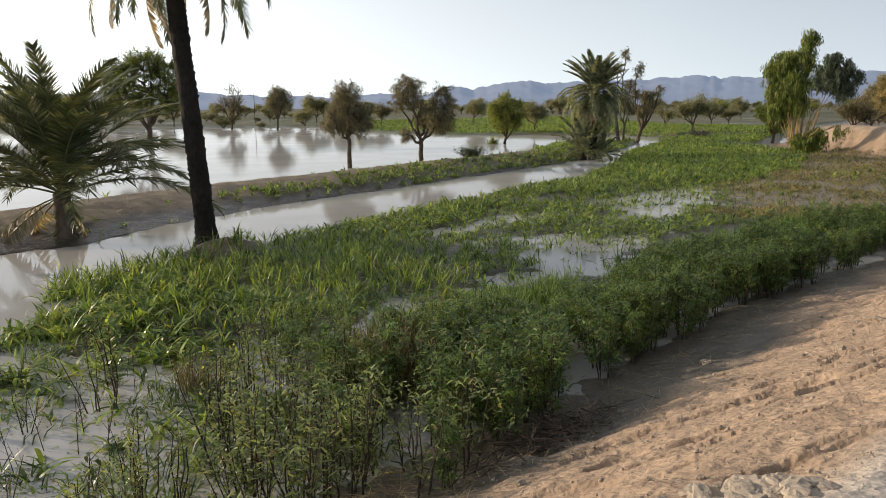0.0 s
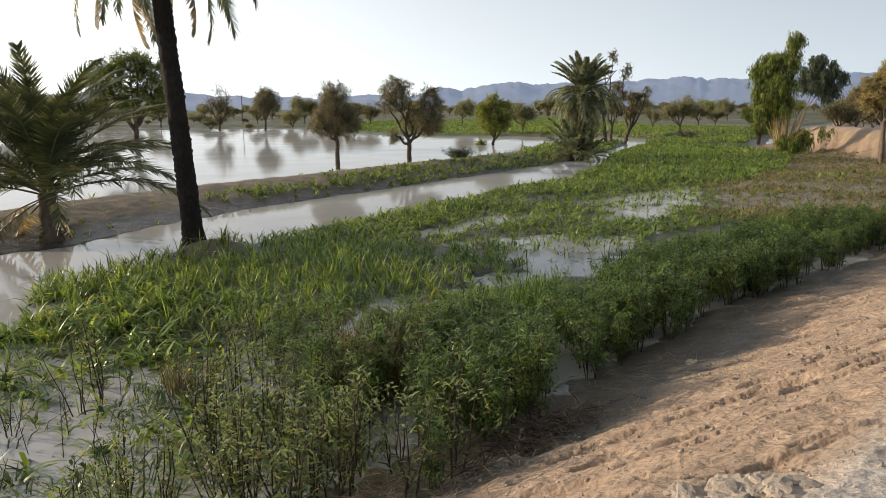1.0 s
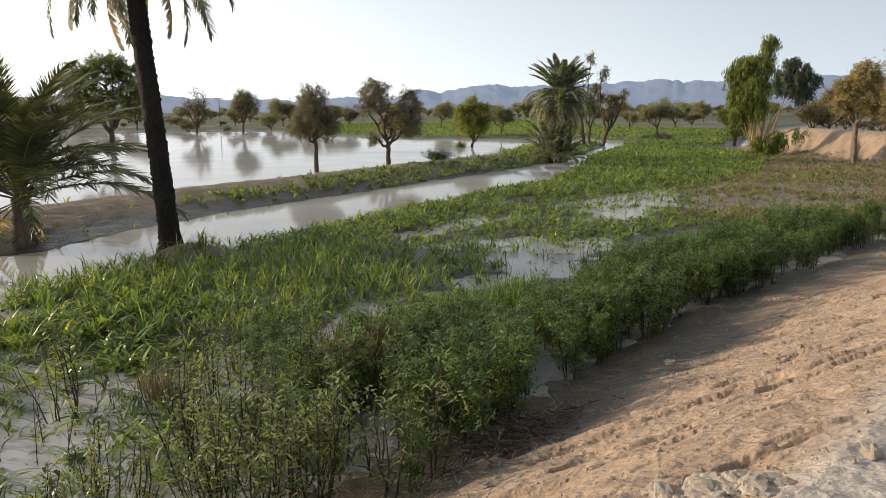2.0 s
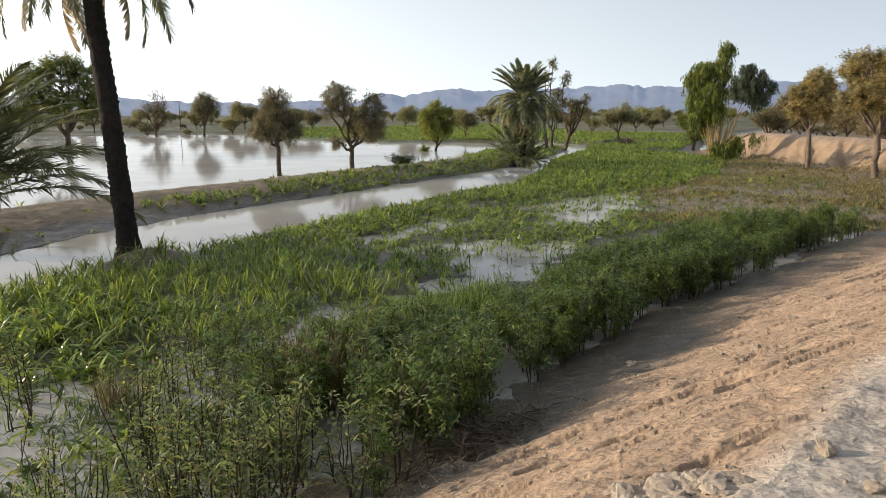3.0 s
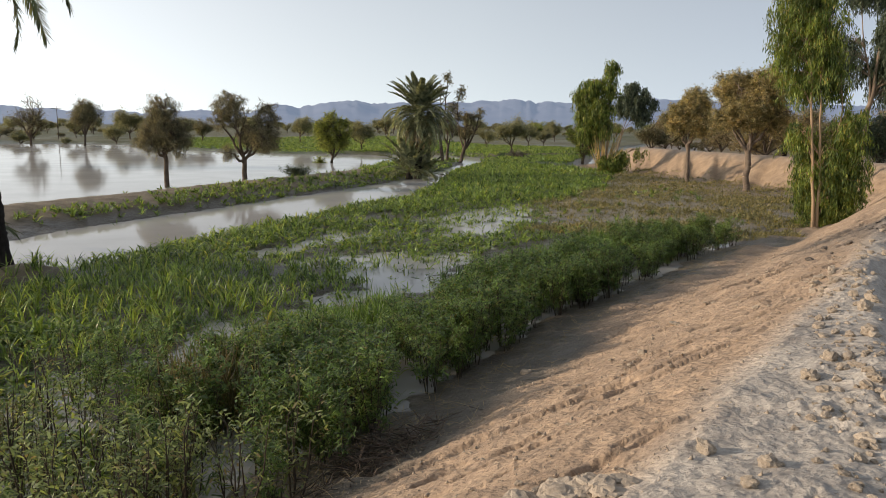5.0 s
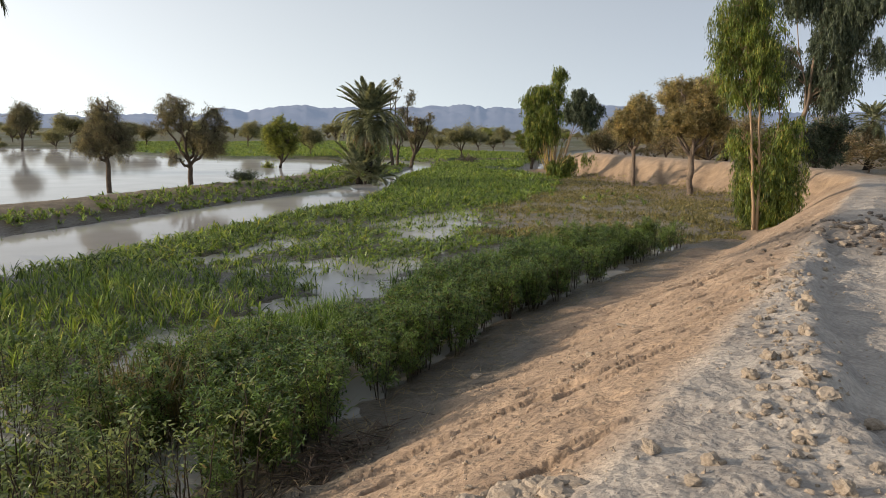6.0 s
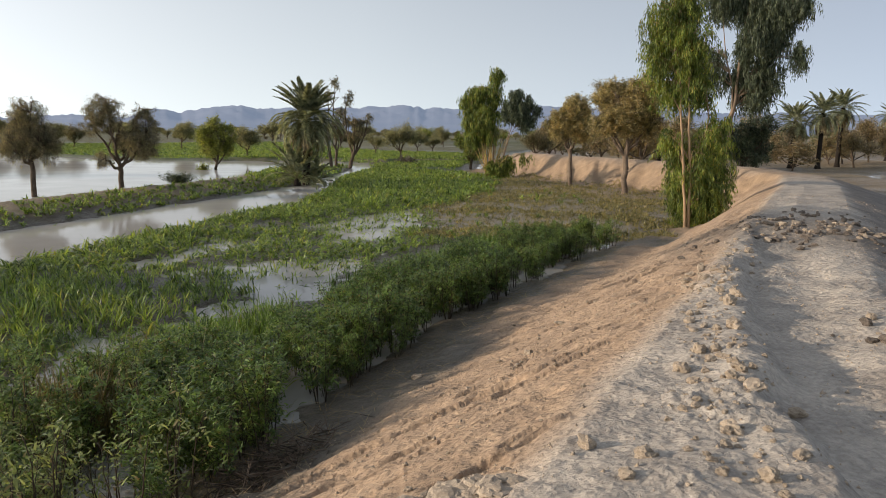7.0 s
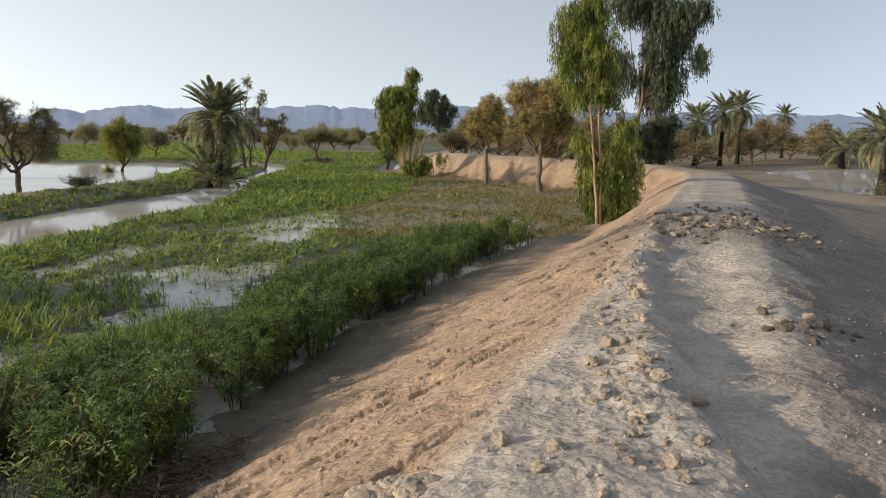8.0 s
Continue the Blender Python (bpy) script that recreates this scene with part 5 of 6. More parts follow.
def plants(pile, x, y, z, r, leaves, length, width, climb, droop, segs=3, foot=0.02, spread=None):
    """Tufts of blades at the given points."""
    N = len(x)
    idx = np.repeat(np.arange(N), leaves)
    M = len(idx)
    off = r.normal(0, foot, (M, 2))
    ln = np.broadcast_to(length, (N,))[idx] * r.uniform(0.65, 1.15, M)
    lift = r.uniform(0, 0.35, M) * ln * (0.6 if spread is None else spread)
    base = np.stack([x[idx] + off[:, 0], y[idx] + off[:, 1], z[idx] + lift], 1)
    pile.blades(base, r.uniform(0, 2 * math.pi, M), r.uniform(*climb, M), ln, width * r.uniform(0.75, 1.25, M), r.uniform(*droop, M), segs, 0.15, r.uniform(-0.5, 0.5, M))


def zones(x, y):
    n, s = line_distance(x, y, BANK)
    n = bank_side(n, s)
    f, _ = line_distance(x, y, FIELD)
    m, _ = line_distance(x, y, DIKE)
    wet = np.zeros(len(x))
    for poly in (PUDDLE_A, PUDDLE_B, PUDDLE_C, PUDDLE_D, PUDDLE_E):
        wet = np.maximum(wet, patch(x, y, poly, 0.5))
    return n, s - 80.7, f, m, wet, patch(x, y, MUD, 1.5)


def maize_field():
    r = np.random.default_rng(101)
    a = radians(33)
    u, v = np.meshgrid(np.arange(-6, 72, 0.17), np.arange(-26, 34, 0.38))
    u, v = u.ravel() + r.normal(0, 0.05, u.size), v.ravel() + r.normal(0, 0.055, v.size)
    x, y = u * math.sin(a) + v * math.cos(a), u * math.cos(a) - v * math.sin(a)
    keep = (y > 9.6 + 0.9 * fbm(x * 0.6, y * 0.6, 3, 120)) & (y < 66) & (x > -8) & (x < 30)
    x, y = x[keep], y[keep]
    n, s, f, m, wet, mud = zones(x, y)
    d = np.hypot(x, y)
    gaps = fbm(x * 0.45, y * 0.45, 3, 111)
    chance = np.where(f < -0.15, 1.0, 0.0) * (n > 8.9) * (1 - 0.93 * wet) * (1 - 0.97 * smooth(0.2, 0.7, mud)) * np.where(gaps > -0.25, 1, 0.3) * np.interp(d, [10, 24, 40, 66], [1, 1, 0.95, 0.7])
    thin = patch(x, y, SPARSE, 1.0)
    chance = chance * (1 - 0.25 * thin)
    keep = r.uniform(0, 1, len(x)) < chance
    x, y, d, thin = x[keep], y[keep], d[keep], thin[keep]
    z = np.maximum(heights(x, y), -0.04)
    tall = np.interp(d, [9, 15, 20, 60], [0.40, 0.36, 0.31, 0.31]) * (1 - 0.3 * thin) * r.uniform(0.7, 1.2, len(x))
    pile = Pile()
    close = d < 17
    plants(pile, x[close], y[close], z[close], r, 14, tall[close] * 1.05, 0.023, (0.95, 1.54), (0.3, 1.9), 3, 0.05)
    mid = (d >= 17) & (d < 30)
    plants(pile, x[mid], y[mid], z[mid], r, 12, tall[mid] * 1.1, 0.036, (0.6, 1.5), (0.7, 2.3), 3, 0.04)
    far = d >= 30
    plants(pile, x[far], y[far], z[far], r, 9, tall[far] * 1.15, 0.056, (0.6, 1.5), (0.5, 2.0), 2, 0.05)
    wx, wy = scatter(60000, -7, 16, 9, 34, 15)
    n, s, f, m, wet, mud = zones(wx, wy)
    keep = (f < 0) & (n > 7.4) & (mud < 0.4) & (r.uniform(0, 1, len(wx)) < 0.6 * (1 - 0.85 * wet) * smooth(-0.3, 0.3, fbm(wx * 0.8, wy * 0.8, 3, 118)))
    wx, wy = wx[keep], wy[keep]
    low = Pile()
    plants(low, wx, wy, np.maximum(heights(wx, wy), -0.03), r, 4, 0.13 * r.uniform(0.5, 1.4, len(wx)), 0.02, (0.2, 1.4), (0.2, 1.8), 2, 0.05)
    thing("field_weeds", low.mesh("field_weeds"), SAPLING, "low dark weeds between the maize plants", "weeds", kind="stuff")
    return thing("maize_field", pile.mesh("maize_field"), MAIZE, "rows of young bright green maize standing in wet mud", "crop", kind="stuff")


def dike_plants():
    r = np.random.default_rng(102)
    x, y = scatter(52000, -14, 22, 12, 66, 5)
    n, s, f, m, wet, mud = zones(x, y)
    gaps = fbm(x * 0.5, y * 0.5, 3, 112)
    d = np.hypot(x, y)
    chance = np.where((m > 0.25) & (m < 1.75 + 0.5 * gaps), 0.62 * smooth(-0.12, 0.3, gaps) + 0.03, 0) + np.where((m > 4.2) & (m < 5.2), 0.08, 0)
    chance = np.where((d > 29) & (m > 0.15) & (m < 2.6), np.maximum(chance, 0.5), chance) * np.interp(d, [17, 22, 26, 60], [0.12, 0.4, 1, 1])
    keep = (r.uniform(0, 1, len(x)) < chance) & (n > 6)
    x, y = x[keep], y[keep]
    z = np.maximum(heights(x, y), -0.03)
    pile = Pile()
    plants(pile, x, y, z, r, 8, 0.27 * r.uniform(0.5, 1.2, len(x)), 0.045, (0.6, 1.5), (0.5, 2.0), 2, 0.03)
    return thing("dike_maize", pile.mesh("dike_maize"), MAIZE, "patchy young maize along the side of the dike", "crop", kind="stuff")


def thin_grass():
    r = np.random.default_rng(103)
    x, y = scatter(30000, -4, 16, 6.5, 20, 6)
    n, s, f, m, wet, mud = zones(x, y)
    gaps = fbm(x * 0.8, y * 0.8, 3, 113)
    keep = (n > 6.0) & (n < 7.35 + 0.3 * gaps) & (s > 3.5) & (s < 18) & (gaps > -0.25) & (wet < 0.2) & (r.uniform(0, 1, len(x)) < 0.95)
    x, y = x[keep], y[keep]
    z = np.maximum(heights(x, y), -0.03)
    pile = Pile()
    plants(pile, x, y, z, r, 6, 0.5 * r.uniform(0.6, 1.15, len(x)), 0.014, (1.1, 1.55), (0.0, 0.8), 2, 0.035)
    return thing("thin_grass", pile.mesh("thin_grass"), GRASS, "dense dark green thin-bladed crop behind the saplings", "crop", kind="stuff")


def sapling_meshes(seed, tall, per=6, low=0.34):
    r = np.random.default_rng(seed)
    leaf, stems, pts = Pile(), [], []
    for _ in range(int(r.integers(3, 6))):
        stem = Pile()
        stems.append(stem)
        a, lean = r.uniform(0, 2 * math.pi), r.uniform(0.02, 0.22)
        h = tall * r.uniform(0.75, 1.05)
        k = np.linspace(0, 1, 6)
        p = np.stack([0.04 * math.cos(a) + lean * h * k * math.cos(a), 0.04 * math.sin(a) + lean * h * k * math.sin(a), -0.12 + (h + 0.12) * k], 1)
        p[1:, :2] += r.normal(0, 0.012, (5, 2))
        rr = (0.008 if per > 3 else 0.0105) * (1 - 0.75 * k)
        first = stem.chain(p, rr, 4)
        for b in range(int(r.integers(7, 11))):
            kb = r.uniform(low, 1.0)
            q = np.array([np.interp(kb, k, p[:, i]) for i in range(3)])
            ab, ln = r.uniform(0, 2 * math.pi), r.uniform(0.10, 0.27) * (1.3 - 0.75 * kb)
            e = q + ln * np.array([math.cos(ab) * 0.7, math.sin(ab) * 0.7, 0.75])
            stem.chain([q, e], [0.003, 0.0015], 3, first + 4 * int(round(kb * 5)))
            pts += [q + (e - q) * w for w in (0.45, 0.8, 1.0)]
        pts += [p[-1], p[-1] - (p[-1] - p[-2]) * 0.5]
    pts = np.array(pts)
    N = len(pts) * per
    base = np.repeat(pts, per, 0) + r.normal(0, 0.025, (N, 3))
    leaf.blades(base, r.uniform(0, 2 * math.pi, N), r.uniform(-0.5, 1.0, N), r.uniform(0.04, 0.085, N), r.uniform(0.014, 0.026, N), r.uniform(0, 0.9, N), 2, 0.25, r.uniform(-0.6, 0.6, N))
    return [stem.mesh("stem") for stem in stems], leaf.mesh("foliage")


def saplings():
    r = np.random.default_rng(104)
    kinds = []
    for i in range(12):
        stems, leaf = sapling_meshes(400 + i, 0.98, 6, 0.2) if i < 8 else sapling_meshes(400 + i, 1.0, 2, 0.2)
        for stem in stems:
            stem.materials.append(DARK_STEM)
        leaf.materials.append(SAPLING if i < 8 else SPARSE_LEAF)
        kinds.append((stems, leaf))
    x, y = scatter(11500, -4.5, 14.5, 3.5, 21, 8)
    n, s, f, m, wet, mud = zones(x, y)
    clump = fbm(x * 0.7, y * 0.7, 3, 114)
    dense = (s > np.where(n < 5.8, 1.0, 3.6)) & (s < 20.3) & (n > 4.66 + 0.2 * clump) & (n < 6.35 + 0.5 * clump)
    dense |= (s > 0.4) & (s < 5.2) & (n > 4.22 + 0.2 * clump) & (n < 5.4)
    loose = (s > -1.5) & (s <= 5.5) & (n > 4.6) & (n < 8.6)
    chance = np.where(dense, np.interp(s, [1, 3, 4, 5, 12, 16], [0.18, 0.20, 0.32, 0.42, 0.42, 0.55]), np.where(loose, (0.08 + 0.08 * (s > 1.6)) * np.where(n > 6.2, 0.6, 1), 0)) * np.where((s < 5.2) & (n < 5.4), 1.0, smooth(-0.22, 0.0, clump))
    keep = r.uniform(0, 1, len(x)) < chance
    x, y, n, s = x[keep], y[keep], n[keep], s[keep]
    z = np.maximum(heights(x, y), -0.05)
    order = np.argsort(np.hypot(x, y))
    bulk_stem, bulk_leaf = [], []
    for rank, i in enumerate(order):
        k = 0.81 * r.choice([r.uniform(0.65, 0.95), r.uniform(0.9, 1.1), r.uniform(1.05, 1.25)]) * (0.97 if s[i] > 3.5 else 1.05) * np.interp(s[i], [12, 19], [1, 0.85])
        stems, leaf = kinds[int(r.integers(0, 8)) if s[i] > 4 + r.normal(0, 0.6) else int(r.integers(8, 12))]
        m4 = pose(x[i], y[i], z[i], r.normal(0, 4), r.normal(0, 4), r.uniform(0, 360)) @ Matrix.Diagonal((k * 1.05, k * 1.05, k, 1))
        if rank < 280:
            ob = thing("sapling", None, None, "leafy green sapling with thin dark stems in muddy water" if s[i] > 3.5 else "sparse thin sapling with dark stems in muddy water", "sapling", "saplings along the bank")
            for stem in stems:
                part("stem", stem, None, ob)
            part("foliage", leaf, None, ob)
            ob.matrix_basis = m4
        else:
            bulk_stem += [(stem, m4) for stem in stems]
            bulk_leaf.append((leaf, m4))
    for name, group, mat, label in (("sapling_stems", bulk_stem, DARK_STEM, "thin dark stems of the sapling row"), ("sapling_row", bulk_leaf, SAPLING, "dense row of leafy green saplings along the bank")):
        cache, vs, ts, qs, count = {}, [], [], [], 0
        if not group:
            continue
        for me, m4 in group:
            if me.name not in cache:
                co = np.empty(len(me.vertices) * 3, np.float32)
                me.vertices.foreach_get("co", co)
                polys = [tuple(p.vertices) for p in me.polygons]
                cache[me.name] = co.reshape(-1, 3), np.array([p for p in polys if len(p) == 3], int).reshape(-1, 3), np.array([p for p in polys if len(p) == 4], int).reshape(-1, 4)
            co, t, q = cache[me.name]
            mm = np.array(m4)
            vs.append(co @ mm[:3, :3].T + mm[:3, 3])
            ts.append(t + count)
            qs.append(q + count)
            count += len(co)
        thing(name, mesh_from(name, np.concatenate(vs), np.concatenate(ts), np.concatenate(qs)), mat, label, "saplings", kind="stuff")


def water_weeds():
    """Loose maize and weeds in the wet corner, rusty weeds, tips in the puddles."""
    r = np.random.default_rng(105)
    x, y = scatter(12000, -9, 1.5, 4, 12.5, 9)
    n, s, f, m, wet, mud = zones(x, y)
    clump = fbm(x * 0.9, y * 0.9, 3, 115)
    keep = (n > 5.0) & (f < 0.1) & (r.uniform(0, 1, len(x)) < (0.5 * smooth(-0.05, 0.3, clump) + 0.02) * np.where(x < -1.6, 1, 0.4)) & (x > -7)
    x, y = x[keep], y[keep]
    z = np.maximum(heights(x, y), -0.06)
    pile = Pile()
    plants(pile, x, y, z, r, 8, 0.36 * r.uniform(0.5, 1.25, len(x)), 0.042, (0.3, 1.4), (0.6, 2.4), 4)
    thing("loose_maize", pile.mesh("loose_maize"), MAIZE, "scattered drowning maize plants in muddy water", "crop", kind="stuff")
    x, y = scatter(5200, -8, 1.5, 4, 12, 16)
    n, s, f, m, wet, mud = zones(x, y)
    keep = (n > 4.9) & (f < 0) & (r.uniform(0, 1, len(x)) < 0.10 + 0.75 * smooth(-0.12, 0.3, fbm(x * 1.1, y * 1.1, 3, 119)))
    x, y = x[keep], y[keep]
    low = Pile()
    plants(low, x, y, np.maximum(heights(x, y), -0.04), r, 7, 0.2 * r.uniform(0.5, 1.6, len(x)), 0.018, (0.2, 1.5), (0.2, 1.8), 2, 0.06)
    x, y = scatter(130, -6.5, 0.5, 4.4, 10, 17)
    n, s, f, m, wet, mud = zones(x, y)
    keep = (n > 5.2) & (f < 0)
    x, y = x[keep], y[keep]
    reeds = Pile()
    base = np.stack([x, y, np.full(len(x), -0.1)], 1)
    tip = base + np.stack([r.normal(0, 0.09, len(x)), r.normal(0, 0.09, len(x)), r.uniform(0.3, 0.8, len(x))], 1)
    reeds.tubes(base, tip, 0.0055, 0.002, 4)
    for _ in range(4):
        k = r.uniform(0.35, 0.9, (len(x), 1))
        q = base + (tip - base) * k
        reeds.tubes(q, q + np.stack([r.normal(0, 0.07, len(x)), r.normal(0, 0.07, len(x)), r.uniform(0.03, 0.15, len(x))], 1), 0.0028, 0.0012, 3)
    thing("dead_stems", reeds.mesh("dead_stems"), DARK_STEM, "thin dark dead stems standing in the flooded corner", "stems", kind="stuff")
    thing("flooded_weeds", low.mesh("flooded_weeds"), SAPLING, "low dark green weeds standing in muddy water", "weeds", kind="stuff")
    pile = Pile()
    for cx, cy, rad, count in ((-0.65, 7.5, 0.4, 60), (-2.7, 7.6, 0.3, 16), (0.2, 8.8, 0.4, 14)):
        px, py = cx + r.normal(0, rad * 0.5, count), cy + r.normal(0, rad * 0.5, count)
        plants(pile, px, py, np.maximum(heights(px, py), -0.05), r, 10, (0.85 if cx > -2 else 0.5) * r.uniform(0.6, 1.1, count), 0.012, (1.1, 1.55), (0.0, 0.5), 2, 0.05)
    thing("rusty_weeds", pile.mesh("rusty_weeds"), RUST, "tall rusty-brown drying weeds in the flooded field", "weeds", kind="stuff")
    pile = Pile()
    s, n = r.uniform(2, 19, 1500), 4.35 + r.normal(0, 0.26, 1500)
    s[:700], n[:700] = r.uniform(0.5, 5.8, 700), r.normal(4.0, 0.28, 700)
    x, y = 0.743 * s - 0.669 * n, 0.669 * s + 0.743 * n
    plants(pile, x, y, heights(x, y) + 0.005, r, 3, 0.2 * r.uniform(0.4, 1.3, len(x)), 0.006, (-0.05, 0.5), (0.0, 0.3), 2, 0.03, 0.05)
    thing("straw_litter", pile.mesh("straw_litter"), PALM_DRY, "dry straw washed up along the foot of the bank", "straw", kind="stuff")
    pile = Pile()
    x, y = scatter(11000, -4, 13, 8, 31, 10)
    n, s, f, m, wet, mud = zones(x, y)
    keep = (wet > 0.25) & (r.uniform(0, 1, len(x)) < 0.9 * smooth(-0.3, 0.3, fbm(x * 0.9, y * 0.9, 3, 121)) + 0.2)
    x, y = x[keep], y[keep]
    plants(pile, x, y, np.full(len(x), -0.03), r, 4, 0.24 * r.uniform(0.5, 1.3, len(x)), 0.026, (0.4, 1.5), (0.4, 2.0), 3)
    x, y = scatter(6000, -14, 16, 16, 60, 11)
    n, s, f, m, wet, mud = zones(x, y)
    keep = ((np.abs(m - 5.2) < 0.9) | (np.abs(m + 0.1) < 0.4) | (np.abs(f - 0.2) < 0.3)) & (r.uniform(0, 1, len(x)) < 0.25) & (n > 8)
    x, y = x[keep], y[keep]
    plants(pile, x, y, np.full(len(x), -0.02), r, 3, 0.28 * r.uniform(0.5, 1.3, len(x)), 0.022, (0.8, 1.5), (0.2, 1.4), 2)
    thing("water_weeds", pile.mesh("water_weeds"), MAIZE, "single green blades poking out of the water", "weeds", kind="stuff")
    pile = Pile()
    x, y = scatter(90000, 6, 28, 14, 48, 12)
    n, s, f, m, wet, mud = zones(x, y)
    clump = fbm(x * 0.5, y * 0.5, 3, 117)
    keep = (mud > 0.25) & (n > 3.2) & (r.uniform(0, 1, len(x)) < 0.12 + 0.7 * smooth(-0.3, 0.3, clump) * np.interp(np.hypot(x, y), [16, 26, 40], [1, 0.8, 0.3]))
    x, y = x[keep], y[keep]
    plants(pile, x, y, heights(x, y), r, 5, 0.15 * r.uniform(0.5, 1.4, len(x)), 0.03, (0.3, 1.4), (0.2, 1.6), 2, 0.06)
    thing("mudflat_weeds", pile.mesh("mudflat_weeds"), WEED, "low olive-brown weeds on the drying mudflat", "weeds", kind="stuff")
    pile = Pile()
    x, y = scatter(30000, -22, 42, 66, 205, 13)
    keep = (patch(x, y, FAR_FIELD, 2.0) > 0.5) & (r.uniform(0, 1, len(x)) < np.interp(np.hypot(x, y), [70, 120, 210], [0.95, 0.7, 0.4]))
    x, y = x[keep], y[keep]
    plants(pile, x, y, heights(x, y), r, 4, 0.26 * r.uniform(0.6, 1.2, len(x)), 0.15, (0.5, 1.5), (0.2, 1.4), 2, 0.2)
    x, y = scatter(30000, 6, 42, 44, 108, 14)
    n, s, f, m, wet, mud = zones(x, y)
    keep = (n > 5) & (heights(x, y) > 0.02) & (fbm(x * 0.12, y * 0.12, 3, 31) > -0.35) & (mud < 0.2) & (r.uniform(0, 1, len(x)) < 0.75)
    x, y = x[keep], y[keep]
    plants(pile, x, y, heights(x, y), r, 4, 0.32 * r.uniform(0.5, 1.2, len(x)), 0.09, (0.5, 1.5), (0.2, 1.4), 2, 0.1)
    thing("far_crop", pile.mesh("far_crop"), MAIZE, "bright green low crop beyond the pond", "crop", kind="stuff")


maize_field()
dike_plants()
thin_grass()
water_weeds()
saplings()


# ------------------------------------------------------------ stones, clods, twigs, bushes
def lump_mesh(seed, rough=0.35, flat=0.7, detail=2):
    bm = bmesh.new()
    bmesh.ops.create_icosphere(bm, subdivisions=detail, radius=1.0)
    shift = Vector((seed * 3.7, seed * 1.3, -seed * 2.1))
    for v in bm.verts:
        c = v.co.copy()
        k = 1 + rough * noise.noise(c * 1.1 + shift) + rough * 0.6 * noise.noise(c * 2.6 + shift)
        edge = noise.voronoi(c * 1.25 + shift)[0]
        k += rough * 1.0 * (edge[0] - 0.45)
        k += 0.08 * noise.noise(c * 6.5 + shift) + 0.04 * noise.noise(c * 14 + shift)
        v.co = c * k
        v.co.z *= flat
    me = bpy.data.meshes.new("lump")
    bm.to_mesh(me)
    bm.free()
    return me


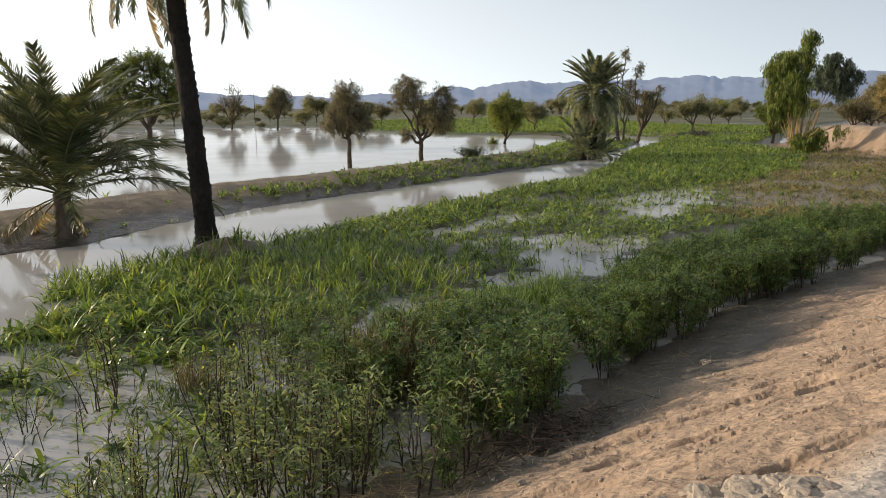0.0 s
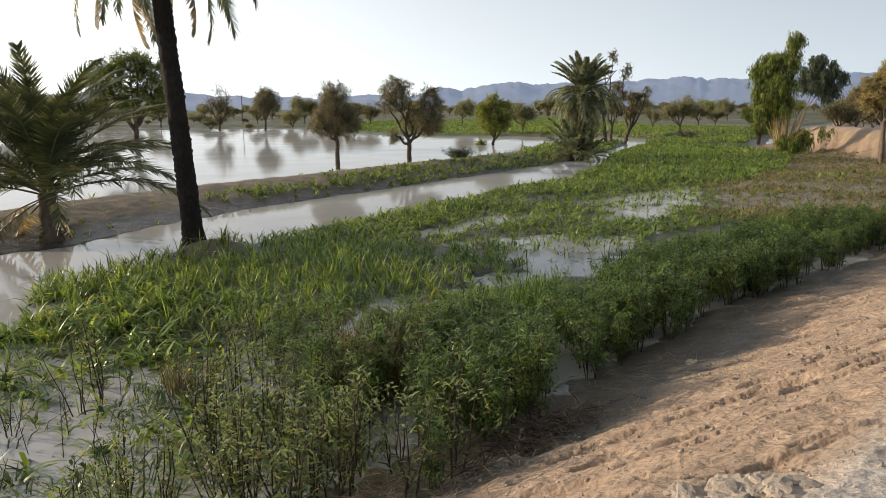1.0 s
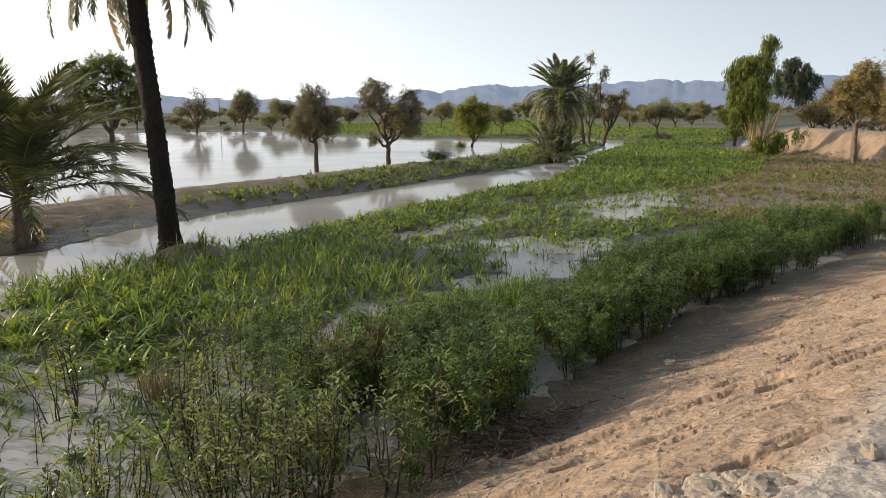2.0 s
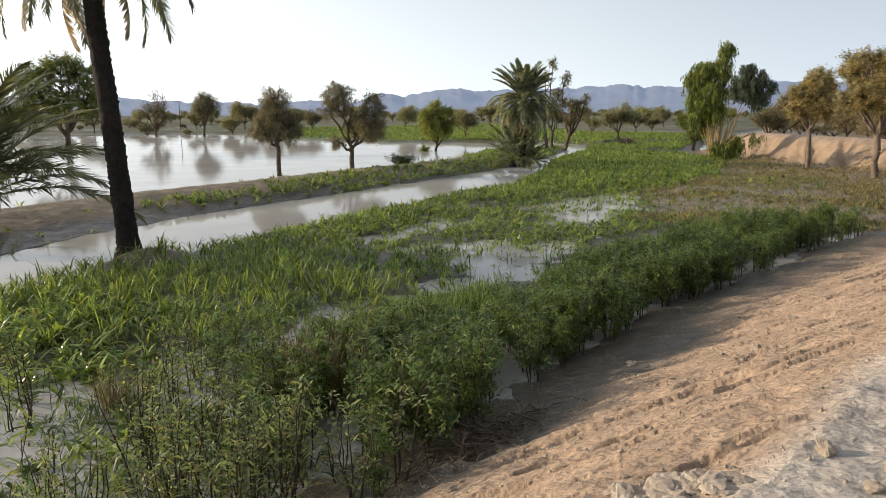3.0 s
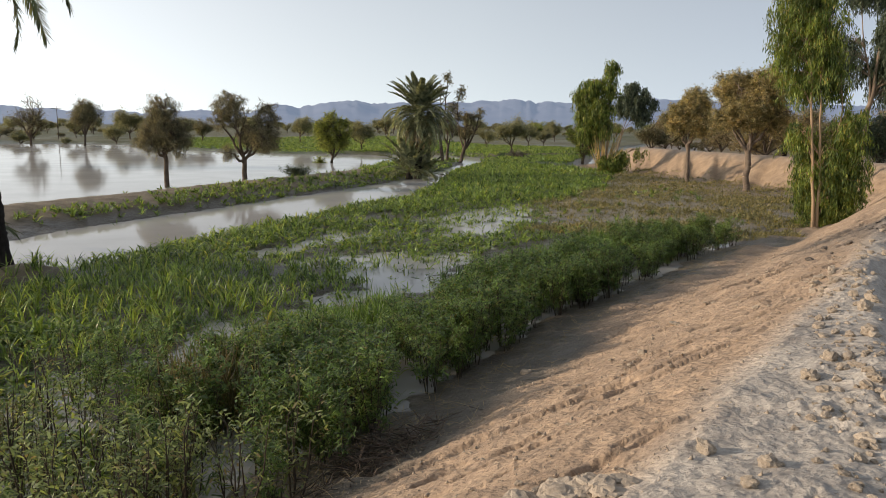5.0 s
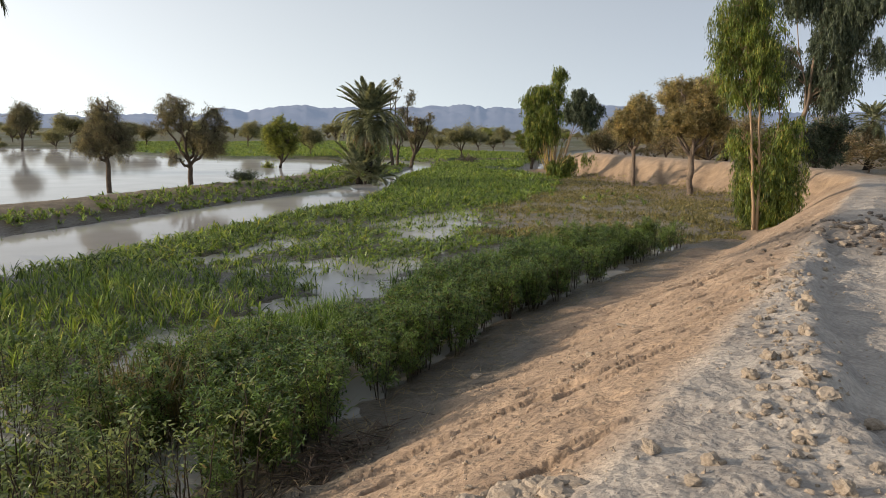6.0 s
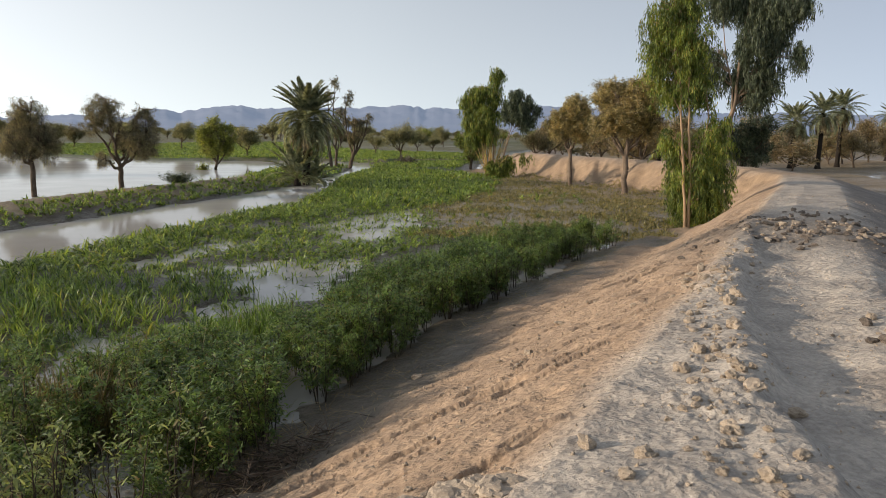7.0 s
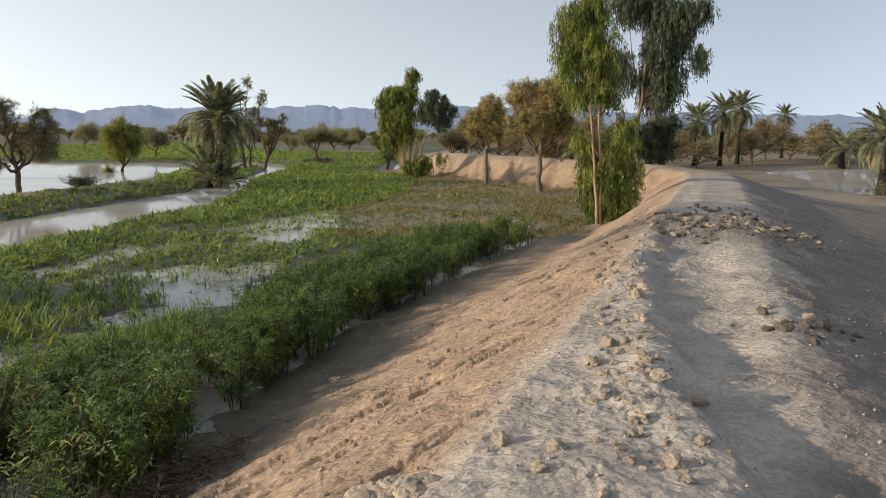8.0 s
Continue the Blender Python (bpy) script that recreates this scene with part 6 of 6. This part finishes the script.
def stones():
    r = np.random.default_rng(120)
    shapes = {}
    for mat in (CLOD, GREY_CLOD, DUNG):
        shapes[mat.name] = []
        for i in range(8):
            me = lump_mesh(i + 1, 0.42, 0.62 if i % 2 else 0.8, 3)
            me.materials.append(mat)
            shapes[mat.name].append(me)

    def put(name, x, y, size, mat, label, group, sink=0.3, flat=1.0):
        ob = thing(name, shapes[mat.name][int(r.integers(0, 8))], None, label, "clod" if name != "stone" else "stone", group)
        ob.matrix_basis = pose(x, y, height(x, y) + size * flat * (0.62 - sink), r.normal(0, 10), r.normal(0, 10), r.uniform(0, 360)) @ Matrix.Diagonal((size * r.uniform(0.8, 1.3), size * r.uniform(0.7, 1.0), size * flat, 1))

    # clods that stand out on the slope and crest
    for x, y, size, flat in ((3.56, 6.43, 0.065, 1), (3.30, 6.15, 0.05, 1), (4.75, 7.88, 0.10, 0.5), (4.96, 6.65, 0.06, 1), (3.6, 4.03, 0.07, 1), (3.45, 3.47, 0.055, 1), (2.85, 3.36, 0.055, 0.8),
                             (4.85, 5.11, 0.085, 1.1), (6.23, 7.11, 0.075, 1), (2.05, 3.0, 0.06, 1), (2.2, 2.75, 0.07, 0.9), (2.0, 2.6, 0.06, 0.8), (2.9, 7.9, 0.11, 0.6), (5.6, 6.6, 0.07, 0.9)):
        put("clod", x, y, size * 0.72, CLOD, "dry tan mud clod on the sandy bank", "clods on the bank", 0.3, flat)
    # row of broken clods along the lip of the path
    for i in range(300):
        s = r.uniform(2.6, 11.5) if i % 3 else r.choice([3.9, 5.0, 5.6, 8.1, 9.0]) + r.normal(0, 0.25)
        n = np.interp(s, [2.6, 3.7, 4.7, 8.3, 12], [0.15, 0.2, 0.37, 0.9, 0.9]) + r.normal(0, 0.16)
        put("clod", 0.743 * s - 0.669 * n, 0.669 * s + 0.743 * n, float(np.clip(r.lognormal(-4.05, 0.5), 0.01, 0.06)), CLOD if r.uniform() < 0.75 else GREY_CLOD, "broken dry mud clod on the lip of the path", "clods along the path", 0.25, r.uniform(0.7, 1.1))
    # slope crumbs
    for i in range(50):
        s, n = r.uniform(3, 18), r.uniform(1.1, 3.6)
        put("clod", 0.743 * s - 0.669 * n, 0.669 * s + 0.743 * n, float(np.clip(r.lognormal(-3.9, 0.4), 0.012, 0.05)), CLOD, "small dry clod on the sandy slope", "crumbs on the slope", 0.3)
    # dark rubble patches on the right of the path
    for cx, cy, count, mat in ((11.0, 10.0, 110, DUNG), (9.9, 8.6, 90, DUNG), (10.4, 9.3, 70, CLOD), (11.3, 8.9, 14, CLOD), (5.65, 3.85, 22, DUNG), (5.5, 4.0, 9, CLOD)):
        for i in range(count):
            wide = 0.85 if cx > 6 else 0.28
            put("rubble", cx + r.normal(0, wide), cy + r.normal(0, wide * 0.7), float(np.clip(r.lognormal(-3.45 if cx > 6 else -3.7, 0.45), 0.015, 0.06)), mat, "dark lump of rubble beside the path" if mat is DUNG else "pale lump of rubble beside the path", "rubble beside the path", 0.2, 0.85)
    # heap of cracked grey clods close by
    for i in range(75):
        a, d = r.uniform(0, 2 * math.pi), math.sqrt(r.uniform(0, 1))
        dx, dy = 0.36 * d * math.cos(a), 0.22 * d * math.sin(a)
        size = r.uniform(0.035, 0.10) * (1.15 - 0.5 * d)
        put("mud_clod", 1.28 + dx, 2.98 + dy, size, GREY_CLOD, "cracked grey-tan mud clod in a broken heap", "heap of mud clods", 0.3 - 0.35 * (1 - d), r.uniform(0.42, 0.7))
    crumbs = np.random.default_rng(121)
    tet = np.array([[1, 1, 1], [1, -1, -1], [-1, 1, -1], [-1, -1, 1]], float)
    s, n = crumbs.uniform(1.5, 22, 11000), crumbs.uniform(-2.8, 3.7, 11000)
    x, y = 0.743 * s - 0.669 * n, 0.669 * s + 0.743 * n
    z = heights(x, y)
    size = np.clip(crumbs.lognormal(-5.5, 0.5, len(x)), 0.002, 0.014)
    v = (tet[None] + crumbs.normal(0, 0.3, (len(x), 4, 3))) * size[:, None, None] + np.stack([x, y, z + size * 0.3], 1)[:, None]
    o = (np.arange(len(x)) * 4)[:, None]
    t = np.concatenate([o + np.array(f) for f in ((0, 1, 2), (0, 3, 1), (0, 2, 3), (1, 3, 2))])
    thing("grit", mesh_from("grit", v, t), CLOD, "loose crumbs of dry mud over the bank", "grit", kind="stuff")


def twig_pile():
    r = np.random.default_rng(130)
    ob = thing("twig_pile", None, None, "heap of dead brown twigs at the bank foot", "twigs")
    for i in range(270):
        a = radians(42) + r.normal(0, 0.55)
        p = np.array([r.normal(0, 0.42) * 0.743 + r.normal(0, 0.16) * -0.669, 0.0, r.uniform(0.0, 0.14)])
        p[1] = p[0] * 0.8 + r.normal(0, 0.17)
        ln = r.uniform(0.15, 0.5)
        k = np.linspace(-0.5, 0.5, 5)
        bend = r.normal(0, 0.1)
        q = p + np.stack([ln * k * math.cos(a), ln * k * math.sin(a), bend * k + 0.25 * r.normal() * k * k * ln], 1)
        q[:, 2] = np.maximum(q[:, 2], 0.0)
        pile = Pile()
        rr = np.linspace(0.006, 0.002, 5)
        pile.chain(q, rr, 4)
        part("twig", pile.mesh("twig"), TWIG if i % 3 else DARK_STEM, ob)
    ob.matrix_basis = pose(0.95, 6.05, height(0.95, 6.05))


def bush(name, seed, x, y, wide, tall, leaf, label, count=900, size=0.12):
    r = np.random.default_rng(seed)
    stem, crown = Pile(), Pile()
    ends = r.normal(0, 1, (26, 3)) * np.array([wide * 0.24, wide * 0.24, tall * 0.22]) + np.array([0, 0, tall * 0.6])
    ends[:, 2] = np.clip(ends[:, 2], 0.1, tall)
    stem.tubes(np.zeros((26, 3)), ends, 0.02, 0.006, 4)
    k = r.uniform(0.4, 1.05, (count, 1))
    p = ends[r.integers(0, 26, count)] * k + r.normal(0, 0.09, (count, 3))
    p[:, 2] = np.maximum(p[:, 2], 0.02)
    crown.blades(p, r.uniform(0, 6.28, count), r.uniform(-0.4, 1.0, count), size * r.uniform(0.6, 1.4, count), size * 0.4, r.uniform(0, 0.8, count), 2, 0.2, r.uniform(-0.8, 0.8, count))
    ob = thing(name, None, None, label, "bush")
    part("stems", stem.mesh("stems"), BARK, ob)
    part("foliage", crown.mesh("foliage"), leaf, ob)
    ob.matrix_basis = pose(x, y, height(x, y))


def pole(x, y, tall):
    ob = thing("utility_pole", None, None, "thin weathered utility pole on the far plain", "utility pole")
    shaft, arm = Pile(), Pile()
    shaft.tubes([[0, 0, -0.3]], [[0, 0, tall]], 0.07, 0.045, 8)
    arm.tubes([[-0.9, 0, tall - 0.4]], [[0.9, 0, tall - 0.4]], 0.04, 0.04, 4)
    part("shaft", shaft.mesh("shaft"), BARK, ob)
    part("crossarm", arm.mesh("crossarm"), BARK, ob)
    ob.matrix_basis = pose(x, y, height(x, y))


stones()
twig_pile()
bush("dark_bush", 140, 1.6, 41.2, 1.4, 0.65, EUCALYPT_DARK, "low dark bush on the crest of the dike", 4200, 0.085)
bush("green_bush", 144, 4.2, 62.0, 1.2, 1.1, ACACIA_GREEN, "yellow-green shrub at the foot of the small pond tree", 900, 0.16)
bush("dry_bush", 141, 37.0, 22.6, 2.2, 1.9, ACACIA_DRY, "dry reddish bush beside the pond", 700)
bush("dark_bush", 142, 23.6, 69.5, 2.0, 0.75, DUNG, "dark heap of cut brush on the green field", 1200, 0.16)
bush("dark_bush", 143, 9.2, 50.5, 1.2, 0.8, MAIZE, "tuft of green weeds near the date palm")
pole(-34.8, 141, 5.6)
